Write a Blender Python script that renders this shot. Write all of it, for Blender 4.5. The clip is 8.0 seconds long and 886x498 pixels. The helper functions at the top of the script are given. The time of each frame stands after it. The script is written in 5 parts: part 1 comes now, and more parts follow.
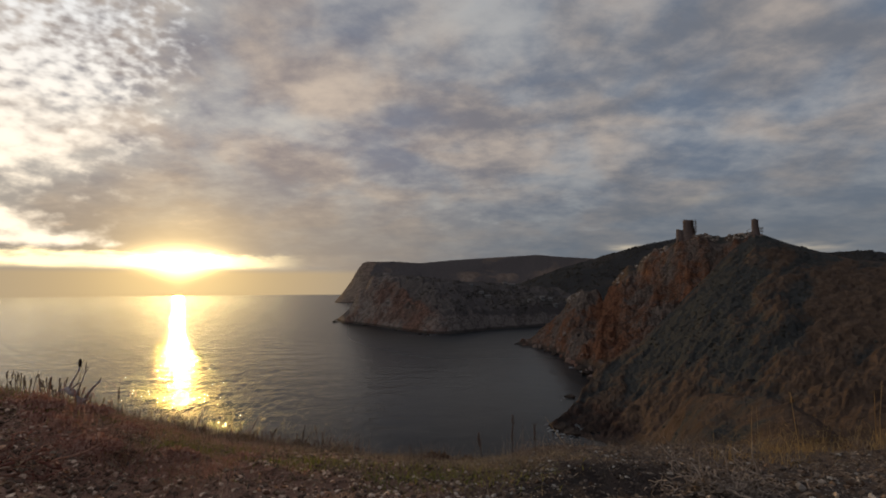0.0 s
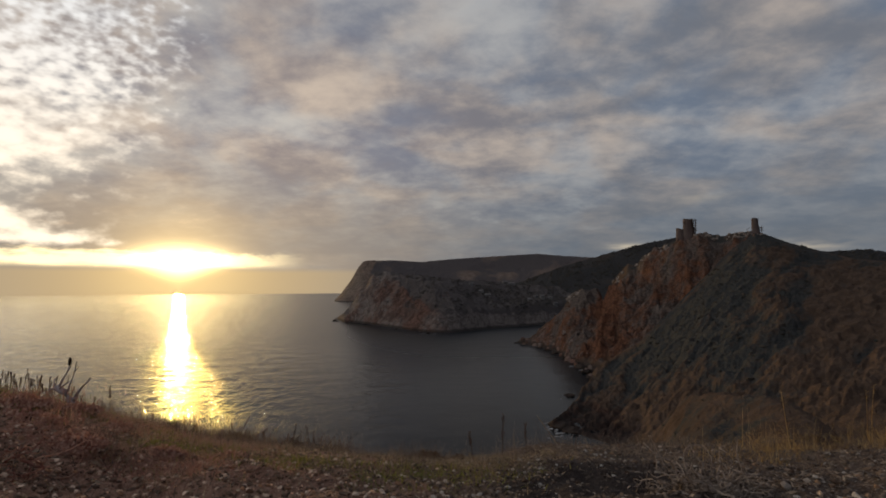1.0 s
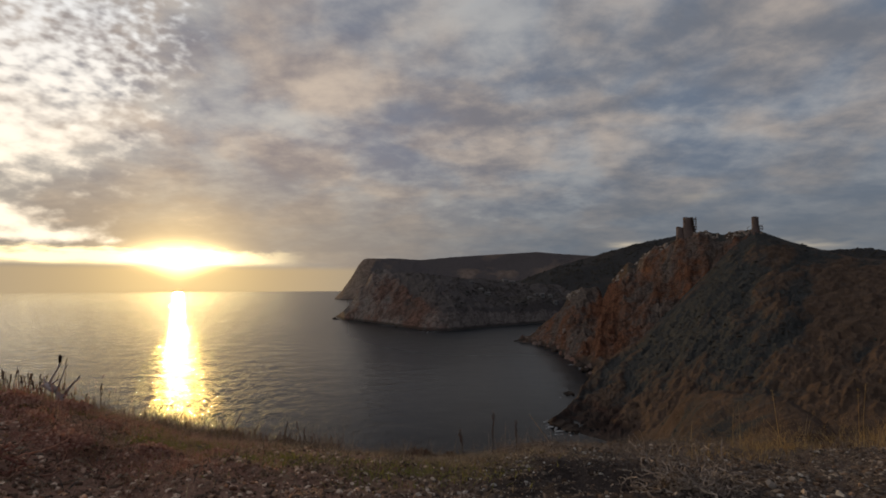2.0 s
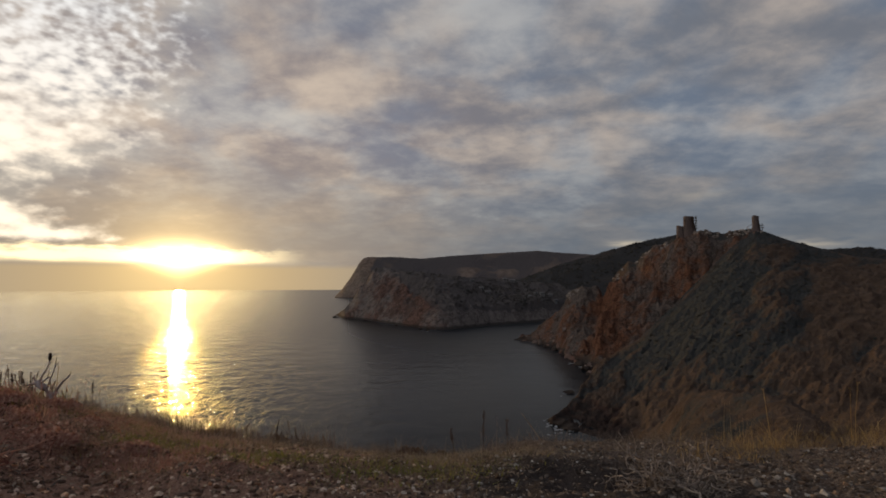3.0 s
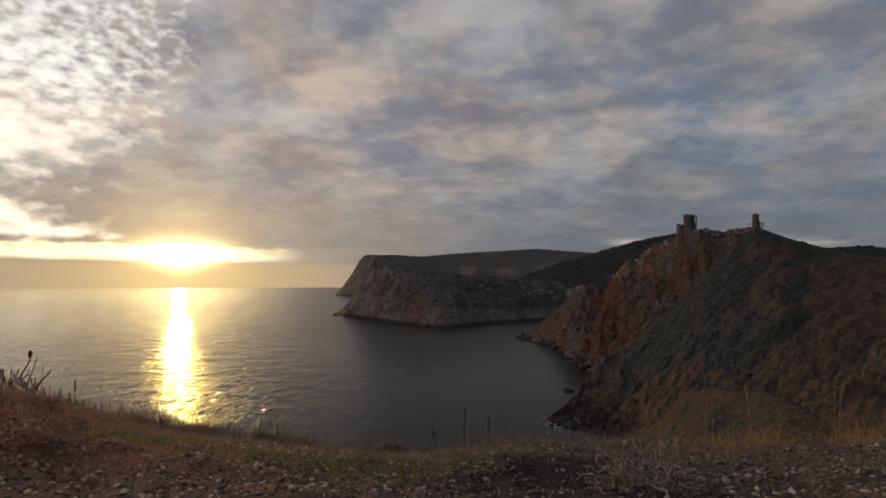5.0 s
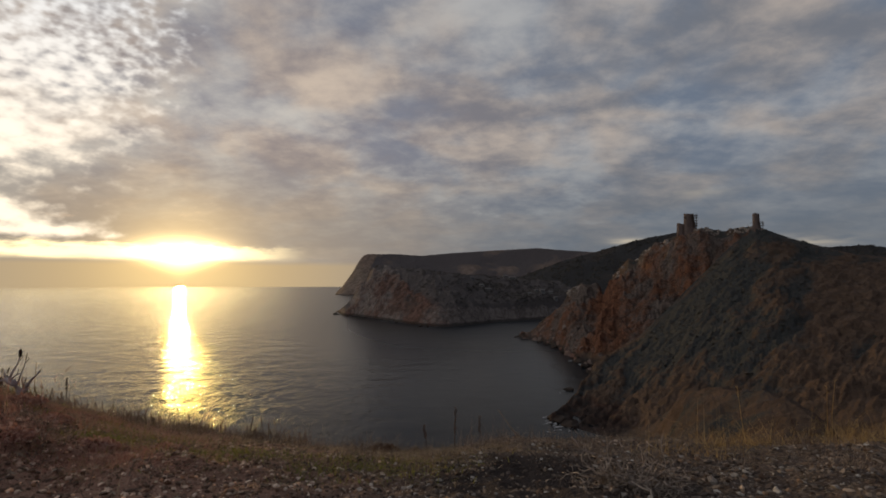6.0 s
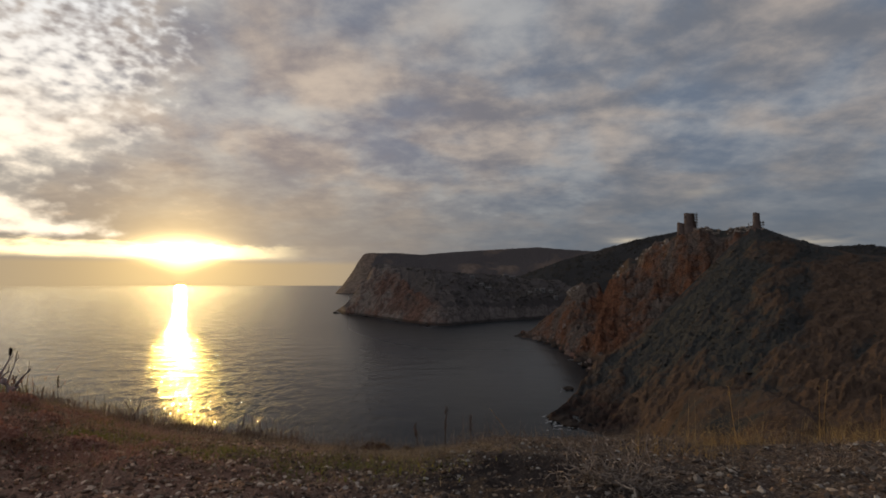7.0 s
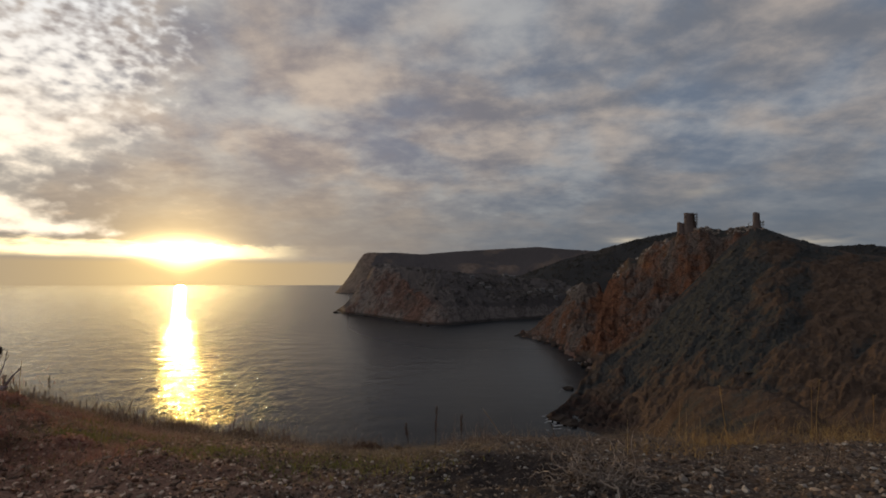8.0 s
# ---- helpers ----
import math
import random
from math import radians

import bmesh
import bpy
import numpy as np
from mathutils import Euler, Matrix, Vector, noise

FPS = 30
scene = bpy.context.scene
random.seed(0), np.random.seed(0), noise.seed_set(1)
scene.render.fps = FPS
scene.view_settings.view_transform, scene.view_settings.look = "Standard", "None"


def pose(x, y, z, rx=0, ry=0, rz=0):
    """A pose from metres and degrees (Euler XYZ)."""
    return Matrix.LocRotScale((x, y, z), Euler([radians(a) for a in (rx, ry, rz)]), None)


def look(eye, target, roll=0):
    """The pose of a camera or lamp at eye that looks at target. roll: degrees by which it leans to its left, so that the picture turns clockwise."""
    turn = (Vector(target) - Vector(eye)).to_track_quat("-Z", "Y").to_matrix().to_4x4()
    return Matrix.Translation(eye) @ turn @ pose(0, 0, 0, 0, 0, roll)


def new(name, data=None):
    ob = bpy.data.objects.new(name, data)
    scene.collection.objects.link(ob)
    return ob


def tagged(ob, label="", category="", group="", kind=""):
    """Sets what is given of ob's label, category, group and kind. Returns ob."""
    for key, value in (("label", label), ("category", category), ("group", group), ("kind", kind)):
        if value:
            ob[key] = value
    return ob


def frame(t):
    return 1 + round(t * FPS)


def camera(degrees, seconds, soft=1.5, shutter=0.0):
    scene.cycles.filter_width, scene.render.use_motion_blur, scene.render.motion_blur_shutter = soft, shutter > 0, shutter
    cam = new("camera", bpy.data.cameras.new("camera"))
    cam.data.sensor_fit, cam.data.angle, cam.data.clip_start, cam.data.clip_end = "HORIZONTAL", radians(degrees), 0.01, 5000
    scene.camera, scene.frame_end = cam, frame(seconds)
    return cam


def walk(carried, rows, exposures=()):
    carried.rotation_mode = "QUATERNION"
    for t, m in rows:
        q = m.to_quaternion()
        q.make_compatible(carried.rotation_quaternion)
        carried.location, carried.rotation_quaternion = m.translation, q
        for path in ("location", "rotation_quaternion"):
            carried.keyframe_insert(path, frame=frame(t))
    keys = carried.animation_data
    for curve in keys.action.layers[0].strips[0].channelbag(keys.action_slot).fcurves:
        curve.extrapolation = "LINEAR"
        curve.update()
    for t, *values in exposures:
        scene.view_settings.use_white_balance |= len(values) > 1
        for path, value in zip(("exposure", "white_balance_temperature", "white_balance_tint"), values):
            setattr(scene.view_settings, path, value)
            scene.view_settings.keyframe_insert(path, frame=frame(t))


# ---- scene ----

# ------------------------------------------------------------------ camera
EYE_Z = 60.0
SLIDE = 0.6


def aim(t, turn, pitch, lean):
    """Pose on the slider at t seconds: turn to the right, pitch up and lean in degrees."""
    eye = Vector((SLIDE * (t / 8.0 - 0.5), 0.0, EYE_Z))
    a, p = radians(turn), radians(pitch)
    way = Vector((math.sin(a) * math.cos(p), math.cos(a) * math.cos(p), math.sin(p)))
    return look(eye, eye + way * 100.0, lean)


ROWS = [
    (0.0, 0.050, 4.370, -0.215),
    (0.5, 0.050, 4.310, -0.210),
    (1.0, 0.050, 4.240, -0.195),
    (1.5, 0.045, 4.130, -0.150),
    (3.0, 0.005, 3.870, -0.035),
    (3.5, 0.000, 3.815, -0.025),
    (4.0, 0.000, 3.750, 0.000),
    (4.5, -0.005, 3.685, 0.025),
    (6.0, -0.050, 3.555, 0.060),
    (6.5, -0.070, 3.500, 0.095),
    (7.0, -0.080, 3.440, 0.145),
    (7.5, -0.082, 3.408, 0.170),
    (8.0, -0.085, 3.400, 0.180),
]
cam = camera(82.12, 8.0, soft=1.8)
walk(cam, [(t, aim(t, a, p, l)) for t, a, p, l in ROWS])

# ------------------------------------------------------------------ sun and sky
SUN_AZ, SUN_EL = radians(-27.35), radians(2.45)
SUN_WAY = Vector((math.sin(SUN_AZ) * math.cos(SUN_EL), math.cos(SUN_AZ) * math.cos(SUN_EL), math.sin(SUN_EL)))

sun_data = bpy.data.lights.new("sun", "SUN")
sun_data.energy, sun_data.angle, sun_data.color = 0.84, radians(0.8), (1.0, 0.58, 0.14)
sun = new("sun", sun_data)
sun.matrix_world = look(SUN_WAY * 3000.0, (0, 0, 0))


class Nodes:
    """Short-hand for building a node tree: every call returns an output socket."""

    def __init__(self, tree):
        self.tree = tree
        tree.nodes.clear()

    def node(self, kind, out=0, ins=None, **props):
        n = self.tree.nodes.new(kind)
        for k, v in props.items():
            setattr(n, k, v)
        for k, v in (ins or {}).items():
            if isinstance(v, bpy.types.NodeSocket):
                self.tree.links.new(v, n.inputs[k])
            else:
                n.inputs[k].default_value = v
        return n.outputs[out]

    def m(self, op, a, b=0.0, c=0.0, clamp=False):
        return self.node("ShaderNodeMath", 0, {0: a, 1: b, 2: c}, operation=op, use_clamp=clamp)

    def v(self, op, a, b=(0, 0, 0), out=0):
        return self.node("ShaderNodeVectorMath", out, {0: a, 1: b}, operation=op)

    def scale(self, a, s):
        return self.node("ShaderNodeVectorMath", 0, {0: a, "Scale": s}, operation="SCALE")

    def step(self, x, lo, hi, a=0.0, b=1.0):
        return self.node("ShaderNodeMapRange", 0, {0: x, 1: lo, 2: hi, 3: a, 4: b}, interpolation_type="SMOOTHSTEP")

    def mix(self, f, a, b, how="MIX"):
        n = self.tree.nodes.new("ShaderNodeMix")
        n.data_type, n.blend_type = "RGBA", how
        for k, val in ((0, f), (6, a), (7, b)):
            if isinstance(val, bpy.types.NodeSocket):
                self.tree.links.new(val, n.inputs[k])
            else:
                n.inputs[k].default_value = val if k == 0 else (*val[:3], 1.0)
        return n.outputs[2]

    def noise(self, vec, scale, detail=4.0, rough=0.55, warp=0.0, out=0):
        return self.node("ShaderNodeTexNoise", out, {"Vector": vec, "Scale": scale, "Detail": detail, "Roughness": rough, "Distortion": warp})

    def xyz(self, x=0.0, y=0.0, z=0.0):
        return self.node("ShaderNodeCombineXYZ", 0, {0: x, 1: y, 2: z})

    def split(self, vec):
        n = self.tree.nodes.new("ShaderNodeSeparateXYZ")
        self.tree.links.new(vec, n.inputs[0])
        return n.outputs


def build_sky():
    world = bpy.data.worlds.new("evening_sky")
    world.use_nodes = True
    scene.world = world
    g = Nodes(world.node_tree)
    way = g.node("ShaderNodeTexCoord", "Generated")
    dx, dy, dz = g.split(way)
    deg = 180.0 / math.pi
    az = g.m("MULTIPLY", g.m("ARCTAN2", dx, dy), deg)
    el = g.m("MULTIPLY", g.m("ARCSINE", dz), deg)
    # clear air
    clear = g.node("ShaderNodeTexSky", 0, None, sky_type="NISHITA", sun_disc=False, sun_elevation=SUN_EL,
                   sun_rotation=SUN_AZ, altitude=60.0, dust_density=2.0)
    clear = g.scale(clear, 0.10)
    # cloud sheet seen in perspective
    h = g.m("ADD", g.m("MAXIMUM", dz, 0.0), 0.27)
    px, py = g.m("DIVIDE", dx, h), g.m("DIVIDE", dy, h)
    # bands run from near right to far left
    ca, sa = math.cos(radians(11)), math.sin(radians(11))
    along_ = g.m("SUBTRACT", g.m("MULTIPLY", px, ca), g.m("MULTIPLY", py, sa))
    across = g.m("ADD", g.m("MULTIPLY", py, ca), g.m("MULTIPLY", px, sa))
    sheet_ = g.xyz(g.m("MULTIPLY", along_, 0.78), across, 3.7)
    big = g.noise(sheet_, 1.5, 2.0, 0.5, 0.2)
    mid = g.noise(sheet_, 4.4, 3.0, 0.5, 0.1)
    fine = g.noise(g.xyz(g.m("MULTIPLY", px, 0.85), g.m("MULTIPLY", py, 0.95), 5.0), 9.5, 5.0, 0.6, 0.15)
    body = g.m("ADD", g.m("MULTIPLY", big, 0.25), g.m("MULTIPLY", mid, 0.39))
    body = g.m("ADD", body, g.m("MULTIPLY", fine, 0.36))
    # a broad dark bank slants across the sheet, with a thinner, paler stretch above it
    slant = g.m("SUBTRACT", el, g.m("ADD", 17.4, g.m("MULTIPLY", az, 0.335)))
    slant = g.m("ADD", slant, g.m("MULTIPLY", g.m("SUBTRACT", big, 0.5), 14.0))
    qa = g.m("DIVIDE", g.m("SUBTRACT", az, 37.0), 9.0)
    qe = g.m("DIVIDE", g.m("SUBTRACT", el, 14.5), 5.0)
    body = g.m("ADD", body, g.m("MULTIPLY", g.m("EXPONENT", g.m("MULTIPLY", g.m("ADD", g.m("MULTIPLY", qa, qa), g.m("MULTIPLY", qe, qe)), -1.0)), 0.065))
    for middle, width, amount in ((0.0, 3.4, -0.05), (8.5, 4.5, 0.05), (-8.0, 3.0, 0.025)):
        q = g.m("DIVIDE", g.m("SUBTRACT", slant, middle), width)
        body = g.m("ADD", body, g.m("MULTIPLY", g.m("EXPONENT", g.m("MULTIPLY", g.m("MULTIPLY", q, q), -1.0)), amount))
    light = g.step(body, 0.375, 0.685)
    # distance from the sun
    toward = g.v("DOT_PRODUCT", way, tuple(SUN_WAY), out=1)
    off = g.m("MULTIPLY", g.m("ARCCOSINE", g.m("MINIMUM", toward, 0.99999)), deg)

    def bell(width):
        q = g.m("DIVIDE", off, width)
        return g.m("EXPONENT", g.m("MULTIPLY", g.m("MULTIPLY", q, q), -1.0))

    wide, near = bell(24.0), bell(6.0)
    # the burst of light fills the slit and narrows downwards into the haze
    spread = g.step(el, -0.4, 3.2, 0.80, 3.5)
    ex = g.m("DIVIDE", g.m("SUBTRACT", az, math.degrees(SUN_AZ)), spread)
    ey = g.m("DIVIDE", g.m("SUBTRACT", el, math.degrees(SUN_EL) + 0.15), 1.25)
    core = g.m("EXPONENT", g.m("MULTIPLY", g.m("ADD", g.m("MULTIPLY", ex, ex), g.m("MULTIPLY", ey, ey)), -1.0))
    # cloud colours: cool away from the sun, warm near it
    warmth = g.step(off, 4.0, 54.0, 1.0, 0.0)
    dark = g.mix(warmth, (0.150, 0.174, 0.216), (0.236, 0.216, 0.240))
    pale = g.mix(warmth, (0.41, 0.385, 0.365), (0.59, 0.52, 0.445))
    cloud = g.mix(light, dark, pale)
    hue = g.noise(g.xyz(px, py, 7.7), 3.1, 3.0, 0.5, 0.3)
    cloud = g.v("MULTIPLY", cloud, g.mix(g.step(hue, 0.36, 0.64), (0.93, 1.0, 1.08), (1.07, 0.99, 0.93)))
    low = g.step(el, 3.0, 17.0, 1.0, 0.0)
    haze = g.mix(g.step(off, 3.0, 40.0, 1.0, 0.0), (0.130, 0.150, 0.174), (0.385, 0.305, 0.222))
    cloud = g.mix(g.m("MULTIPLY", low, 0.80), cloud, haze)
    # small bright rents low over the land
    rents = g.noise(g.xyz(g.m("MULTIPLY", az, 0.16), g.m("MULTIPLY", el, 0.9), 2.0), 1.0, 3.0, 0.55)
    spots = None
    for mid_az, mid_el, wide_az, wide_el in ((19.8, 4.2, 1.9, 0.30), (35.2, 3.7, 3.4, 0.5), (27.0, 8.8, 3.0, 0.4)):
        qa = g.m("DIVIDE", g.m("SUBTRACT", az, mid_az), wide_az)
        qe = g.m("DIVIDE", g.m("SUBTRACT", el, mid_el), wide_el)
        one = g.m("EXPONENT", g.m("MULTIPLY", g.m("ADD", g.m("MULTIPLY", qa, qa), g.m("MULTIPLY", qe, qe)), -1.0))
        one = one if mid_el < 5 else g.m("MULTIPLY", one, 0.25)
        spots = one if spots is None else g.m("ADD", spots, one)
    rents = g.m("MULTIPLY", spots, g.step(rents, 0.3, 0.6))
    cloud = g.mix(g.m("MULTIPLY", rents, 0.8), cloud, (0.58, 0.50, 0.38))
    # gaps that let the lit upper air through, toward the left of the sun
    cells = g.xyz(g.m("MULTIPLY", g.m("SUBTRACT", az, g.m("MULTIPLY", el, 0.4)), 0.58), g.m("MULTIPLY", g.m("ADD", el, g.m("MULTIPLY", az, 0.10)), 0.95), 3.4)
    high = g.step(el, 9.0, 20.0)
    flecks = g.m("ADD", g.m("MULTIPLY", g.noise(cells, 0.8, 3.0, 0.5), g.m("SUBTRACT", 1.0, high)), g.m("MULTIPLY", g.noise(cells, 1.15, 2.0, 0.5), high))
    patch = g.noise(g.xyz(px, py, 1.3), 2.4, 3.0, 0.5)
    mass = None
    for mid_az, mid_el, wide_az, wide_el, amount in ((-43.5, 12.8, 6.0, 3.6, 0.62), (-43.5, 5.8, 6.0, 1.3, 0.62), (-38.5, 4.35, 4.5, 0.5, 0.52), (-40.0, 18.5, 7.5, 4.0, 0.34), (-42.0, 27.0, 13.0, 7.0, 0.42), (-34.0, 15.0, 6.0, 8.0, 0.16)):
        qa = g.m("DIVIDE", g.m("SUBTRACT", az, mid_az), wide_az)
        qe = g.m("DIVIDE", g.m("SUBTRACT", el, mid_el), wide_el)
        one = g.m("MULTIPLY", g.m("EXPONENT", g.m("MULTIPLY", g.m("ADD", g.m("MULTIPLY", qa, qa), g.m("MULTIPLY", qe, qe)), -1.0)), amount)
        mass = one if mass is None else g.m("ADD", mass, one)
    mass = g.m("MAXIMUM", mass, g.m("MULTIPLY", g.step(az, -56.0, -45.0, 0.48, 0.0), g.step(el, 3.0, 7.0)))
    ragged = g.m("ADD", g.m("MULTIPLY", g.m("SUBTRACT", flecks, 0.5), 1.35), g.m("MULTIPLY", g.m("SUBTRACT", patch, 0.5), 0.55))
    open_sky = g.m("MULTIPLY", g.step(g.m("ADD", mass, ragged), 0.05, 0.70), g.step(mass, 0.02, 0.16))
    bright = g.mix(g.step(el, 4.0, 28.0), (1.32, 1.12, 0.86), (0.88, 0.88, 0.88))
    cloud = g.mix(open_sky, cloud, bright)
    thin = g.m("MULTIPLY", g.step(fine, 0.55, 0.75), g.step(big, 0.45, 0.7))
    colour = g.mix(g.m("MULTIPLY", thin, 0.22), cloud, g.mix(0.6, clear, (0.34, 0.42, 0.52)))
    # bright slit under the edge of the cloud sheet
    wob = g.noise(g.xyz(g.m("MULTIPLY", az, 0.22), g.m("MULTIPLY", el, 0.8), 0.0), 1.0, 4.0, 0.6)
    ragged_edge = g.m("MULTIPLY", g.m("SUBTRACT", wob, 0.5), g.step(el, 1.8, 3.2, 0.2, 3.2))
    slit_el = g.m("ADD", el, ragged_edge)
    slit = g.m("MULTIPLY", g.step(slit_el, 1.75, 2.45), g.step(slit_el, 2.9, 3.8, 1.0, 0.0))
    slit = g.m("MULTIPLY", slit, g.step(az, -24.0, -14.0, 1.0, 0.0))
    slit = g.m("MULTIPLY", slit, g.step(az, -75.0, -48.0))
    colour = g.mix(slit, colour, (1.75, 1.40, 0.78))
    # haze bank over the sea
    bank = g.step(el, 1.4, 2.2, 1.0, 0.0)
    bank_col = g.mix(g.step(off, 3.0, 34.0, 1.0, 0.0), (0.20, 0.205, 0.215), (0.56, 0.40, 0.21))
    colour = g.mix(bank, colour, bank_col)
    # light scattered round the sun
    for amount, tint in ((wide, (0.06, 0.045, 0.025)), (near, (0.50, 0.33, 0.10)), (core, (4.6, 3.2, 1.3))):
        colour = g.v("ADD", colour, g.scale(tint, amount))
    # the overhead and eastern sky is duller than the sunset side
    dull = g.m("MULTIPLY", g.step(off, 75.0, 125.0, 1.0, 0.45), g.step(el, 28.0, 60.0, 1.0, 0.6))
    colour = g.v("MULTIPLY", g.scale(colour, dull), g.mix(dull, (0.80, 1.0, 1.35), (1.0, 1.0, 1.0)))
    # below the horizon: the dull sea goes on
    colour = g.mix(g.step(el, -1.2, -0.75, 1.0, 0.0), colour, (0.05, 0.05, 0.05))
    back = g.node("ShaderNodeBackground", 0, {"Color": colour, "Strength": 1.0})
    out = g.tree.nodes.new("ShaderNodeOutputWorld")
    g.tree.links.new(back, out.inputs["Surface"])


build_sky()

# ------------------------------------------------------------------ materials


def material(name):
    mat = bpy.data.materials.new(name)
    mat.use_nodes = True
    return mat, Nodes(mat.node_tree)


def finish(g, colour, rough=0.9, bump=None, height=0.05, strength=0.6, spec=0.3, **more):
    ins = {"Base Color": colour if isinstance(colour, bpy.types.NodeSocket) else (*colour, 1.0),
           "Roughness": rough, "Specular IOR Level": spec}
    ins.update(more)
    if bump is not None:
        ins["Normal"] = g.node("ShaderNodeBump", 0, {"Height": bump, "Distance": height, "Strength": strength})
    shader = g.node("ShaderNodeBsdfPrincipled", 0, ins)
    out = g.tree.nodes.new("ShaderNodeOutputMaterial")
    g.tree.links.new(shader, out.inputs["Surface"])


def land_material(name, rock_a, rock_b, soil, scrub, scale, cover, relief):
    """Rock, dry soil and dark scrub. The mesh attribute 'bare' says where rock stands free, 'gully' where scrub grows."""
    mat, g = material(name)
    pos = g.node("ShaderNodeTexCoord", "Object")
    bare = g.node("ShaderNodeAttribute", "Fac", None, attribute_name="bare")
    gully = g.node("ShaderNodeAttribute", "Fac", None, attribute_name="gully")
    n1 = g.noise(pos, 0.03 * scale, 5.0, 0.6)
    n2 = g.noise(pos, 0.16 * scale, 6.0, 0.65)
    n3 = g.noise(pos, 0.9 * scale, 4.0, 0.65)
    iron = g.node("ShaderNodeAttribute", "Fac", None, attribute_name="iron")
    vein = g.m("SUBTRACT", g.m("ADD", g.m("MULTIPLY", n1, 0.6), g.m("MULTIPLY", n2, 0.4)), g.m("MULTIPLY", g.m("SUBTRACT", iron, 0.5), 0.4))
    rock = g.mix(g.step(vein, 0.40, 0.60), rock_a, rock_b)
    crack = g.node("ShaderNodeTexVoronoi", 0, {"Vector": g.v("MULTIPLY", g.v("ADD", pos, g.scale(g.noise(pos, 0.09 * scale, 5.0, 0.65, 0.0, 1), 26.0 / scale)), (1.0, 1.0, 0.45)), "Scale": 0.12 * scale}, feature="DISTANCE_TO_EDGE")
    rock = g.mix(g.step(n3, 0.35, 0.7), g.scale(rock, 0.55), rock)
    rock = g.mix(g.step(crack, 0.0, 0.12), g.scale(rock, 0.55), rock)
    earth = g.mix(g.step(n2, 0.35, 0.65), g.scale(soil, 0.65), soil)
    grow = g.m("ADD", g.m("MULTIPLY", gully, 0.55), g.m("ADD", g.m("MULTIPLY", n2, 0.35), g.m("MULTIPLY", n3, 0.25)))
    plants = g.mix(n3, g.scale(scrub, 0.5), g.scale(scrub, 1.4))
    open_land = g.mix(g.step(grow, cover - 0.11, cover + 0.11), earth, plants)
    colour = g.mix(g.step(g.m("ADD", bare, g.m("MULTIPLY", g.m("SUBTRACT", n2, 0.5), 0.9)), 0.38, 0.62), open_land, rock)
    wet = g.step(g.m("SUBTRACT", g.split(pos)[2], g.m("MULTIPLY", n2, 5.0)), -0.5, 2.5, 1.0, 0.0)
    colour = g.mix(g.m("MULTIPLY", wet, 0.75), colour, (0.028, 0.024, 0.022))
    relief_map = g.m("ADD", g.m("MULTIPLY", g.step(crack, 0.0, 0.2), 0.25), g.m("ADD", n2, g.m("MULTIPLY", n3, 0.5)))
    finish(g, colour, 0.95, relief_map, relief, 0.9, spec=0.12)
    return mat


HILL = land_material("fortress_hill", (0.220, 0.097, 0.055), (0.180, 0.138, 0.115), (0.128, 0.082, 0.056), (0.056, 0.055, 0.051), 1.0, 0.62, 2.0)
# headland, ridge and plateau are coloured paler to imitate distance haze, the plateau most
HEAD = land_material("headland", (0.215, 0.120, 0.090), (0.30, 0.243, 0.21), (0.15, 0.096, 0.076), (0.118, 0.098, 0.090), 0.6, 0.60, 3.0)
DARK = land_material("dark_ridge", (0.11, 0.085, 0.07), (0.10, 0.08, 0.068), (0.085, 0.066, 0.055), (0.042, 0.039, 0.038), 0.6, 0.48, 2.0)
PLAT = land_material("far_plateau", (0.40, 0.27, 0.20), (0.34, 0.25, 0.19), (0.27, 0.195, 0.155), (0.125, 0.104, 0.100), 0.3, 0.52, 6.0)


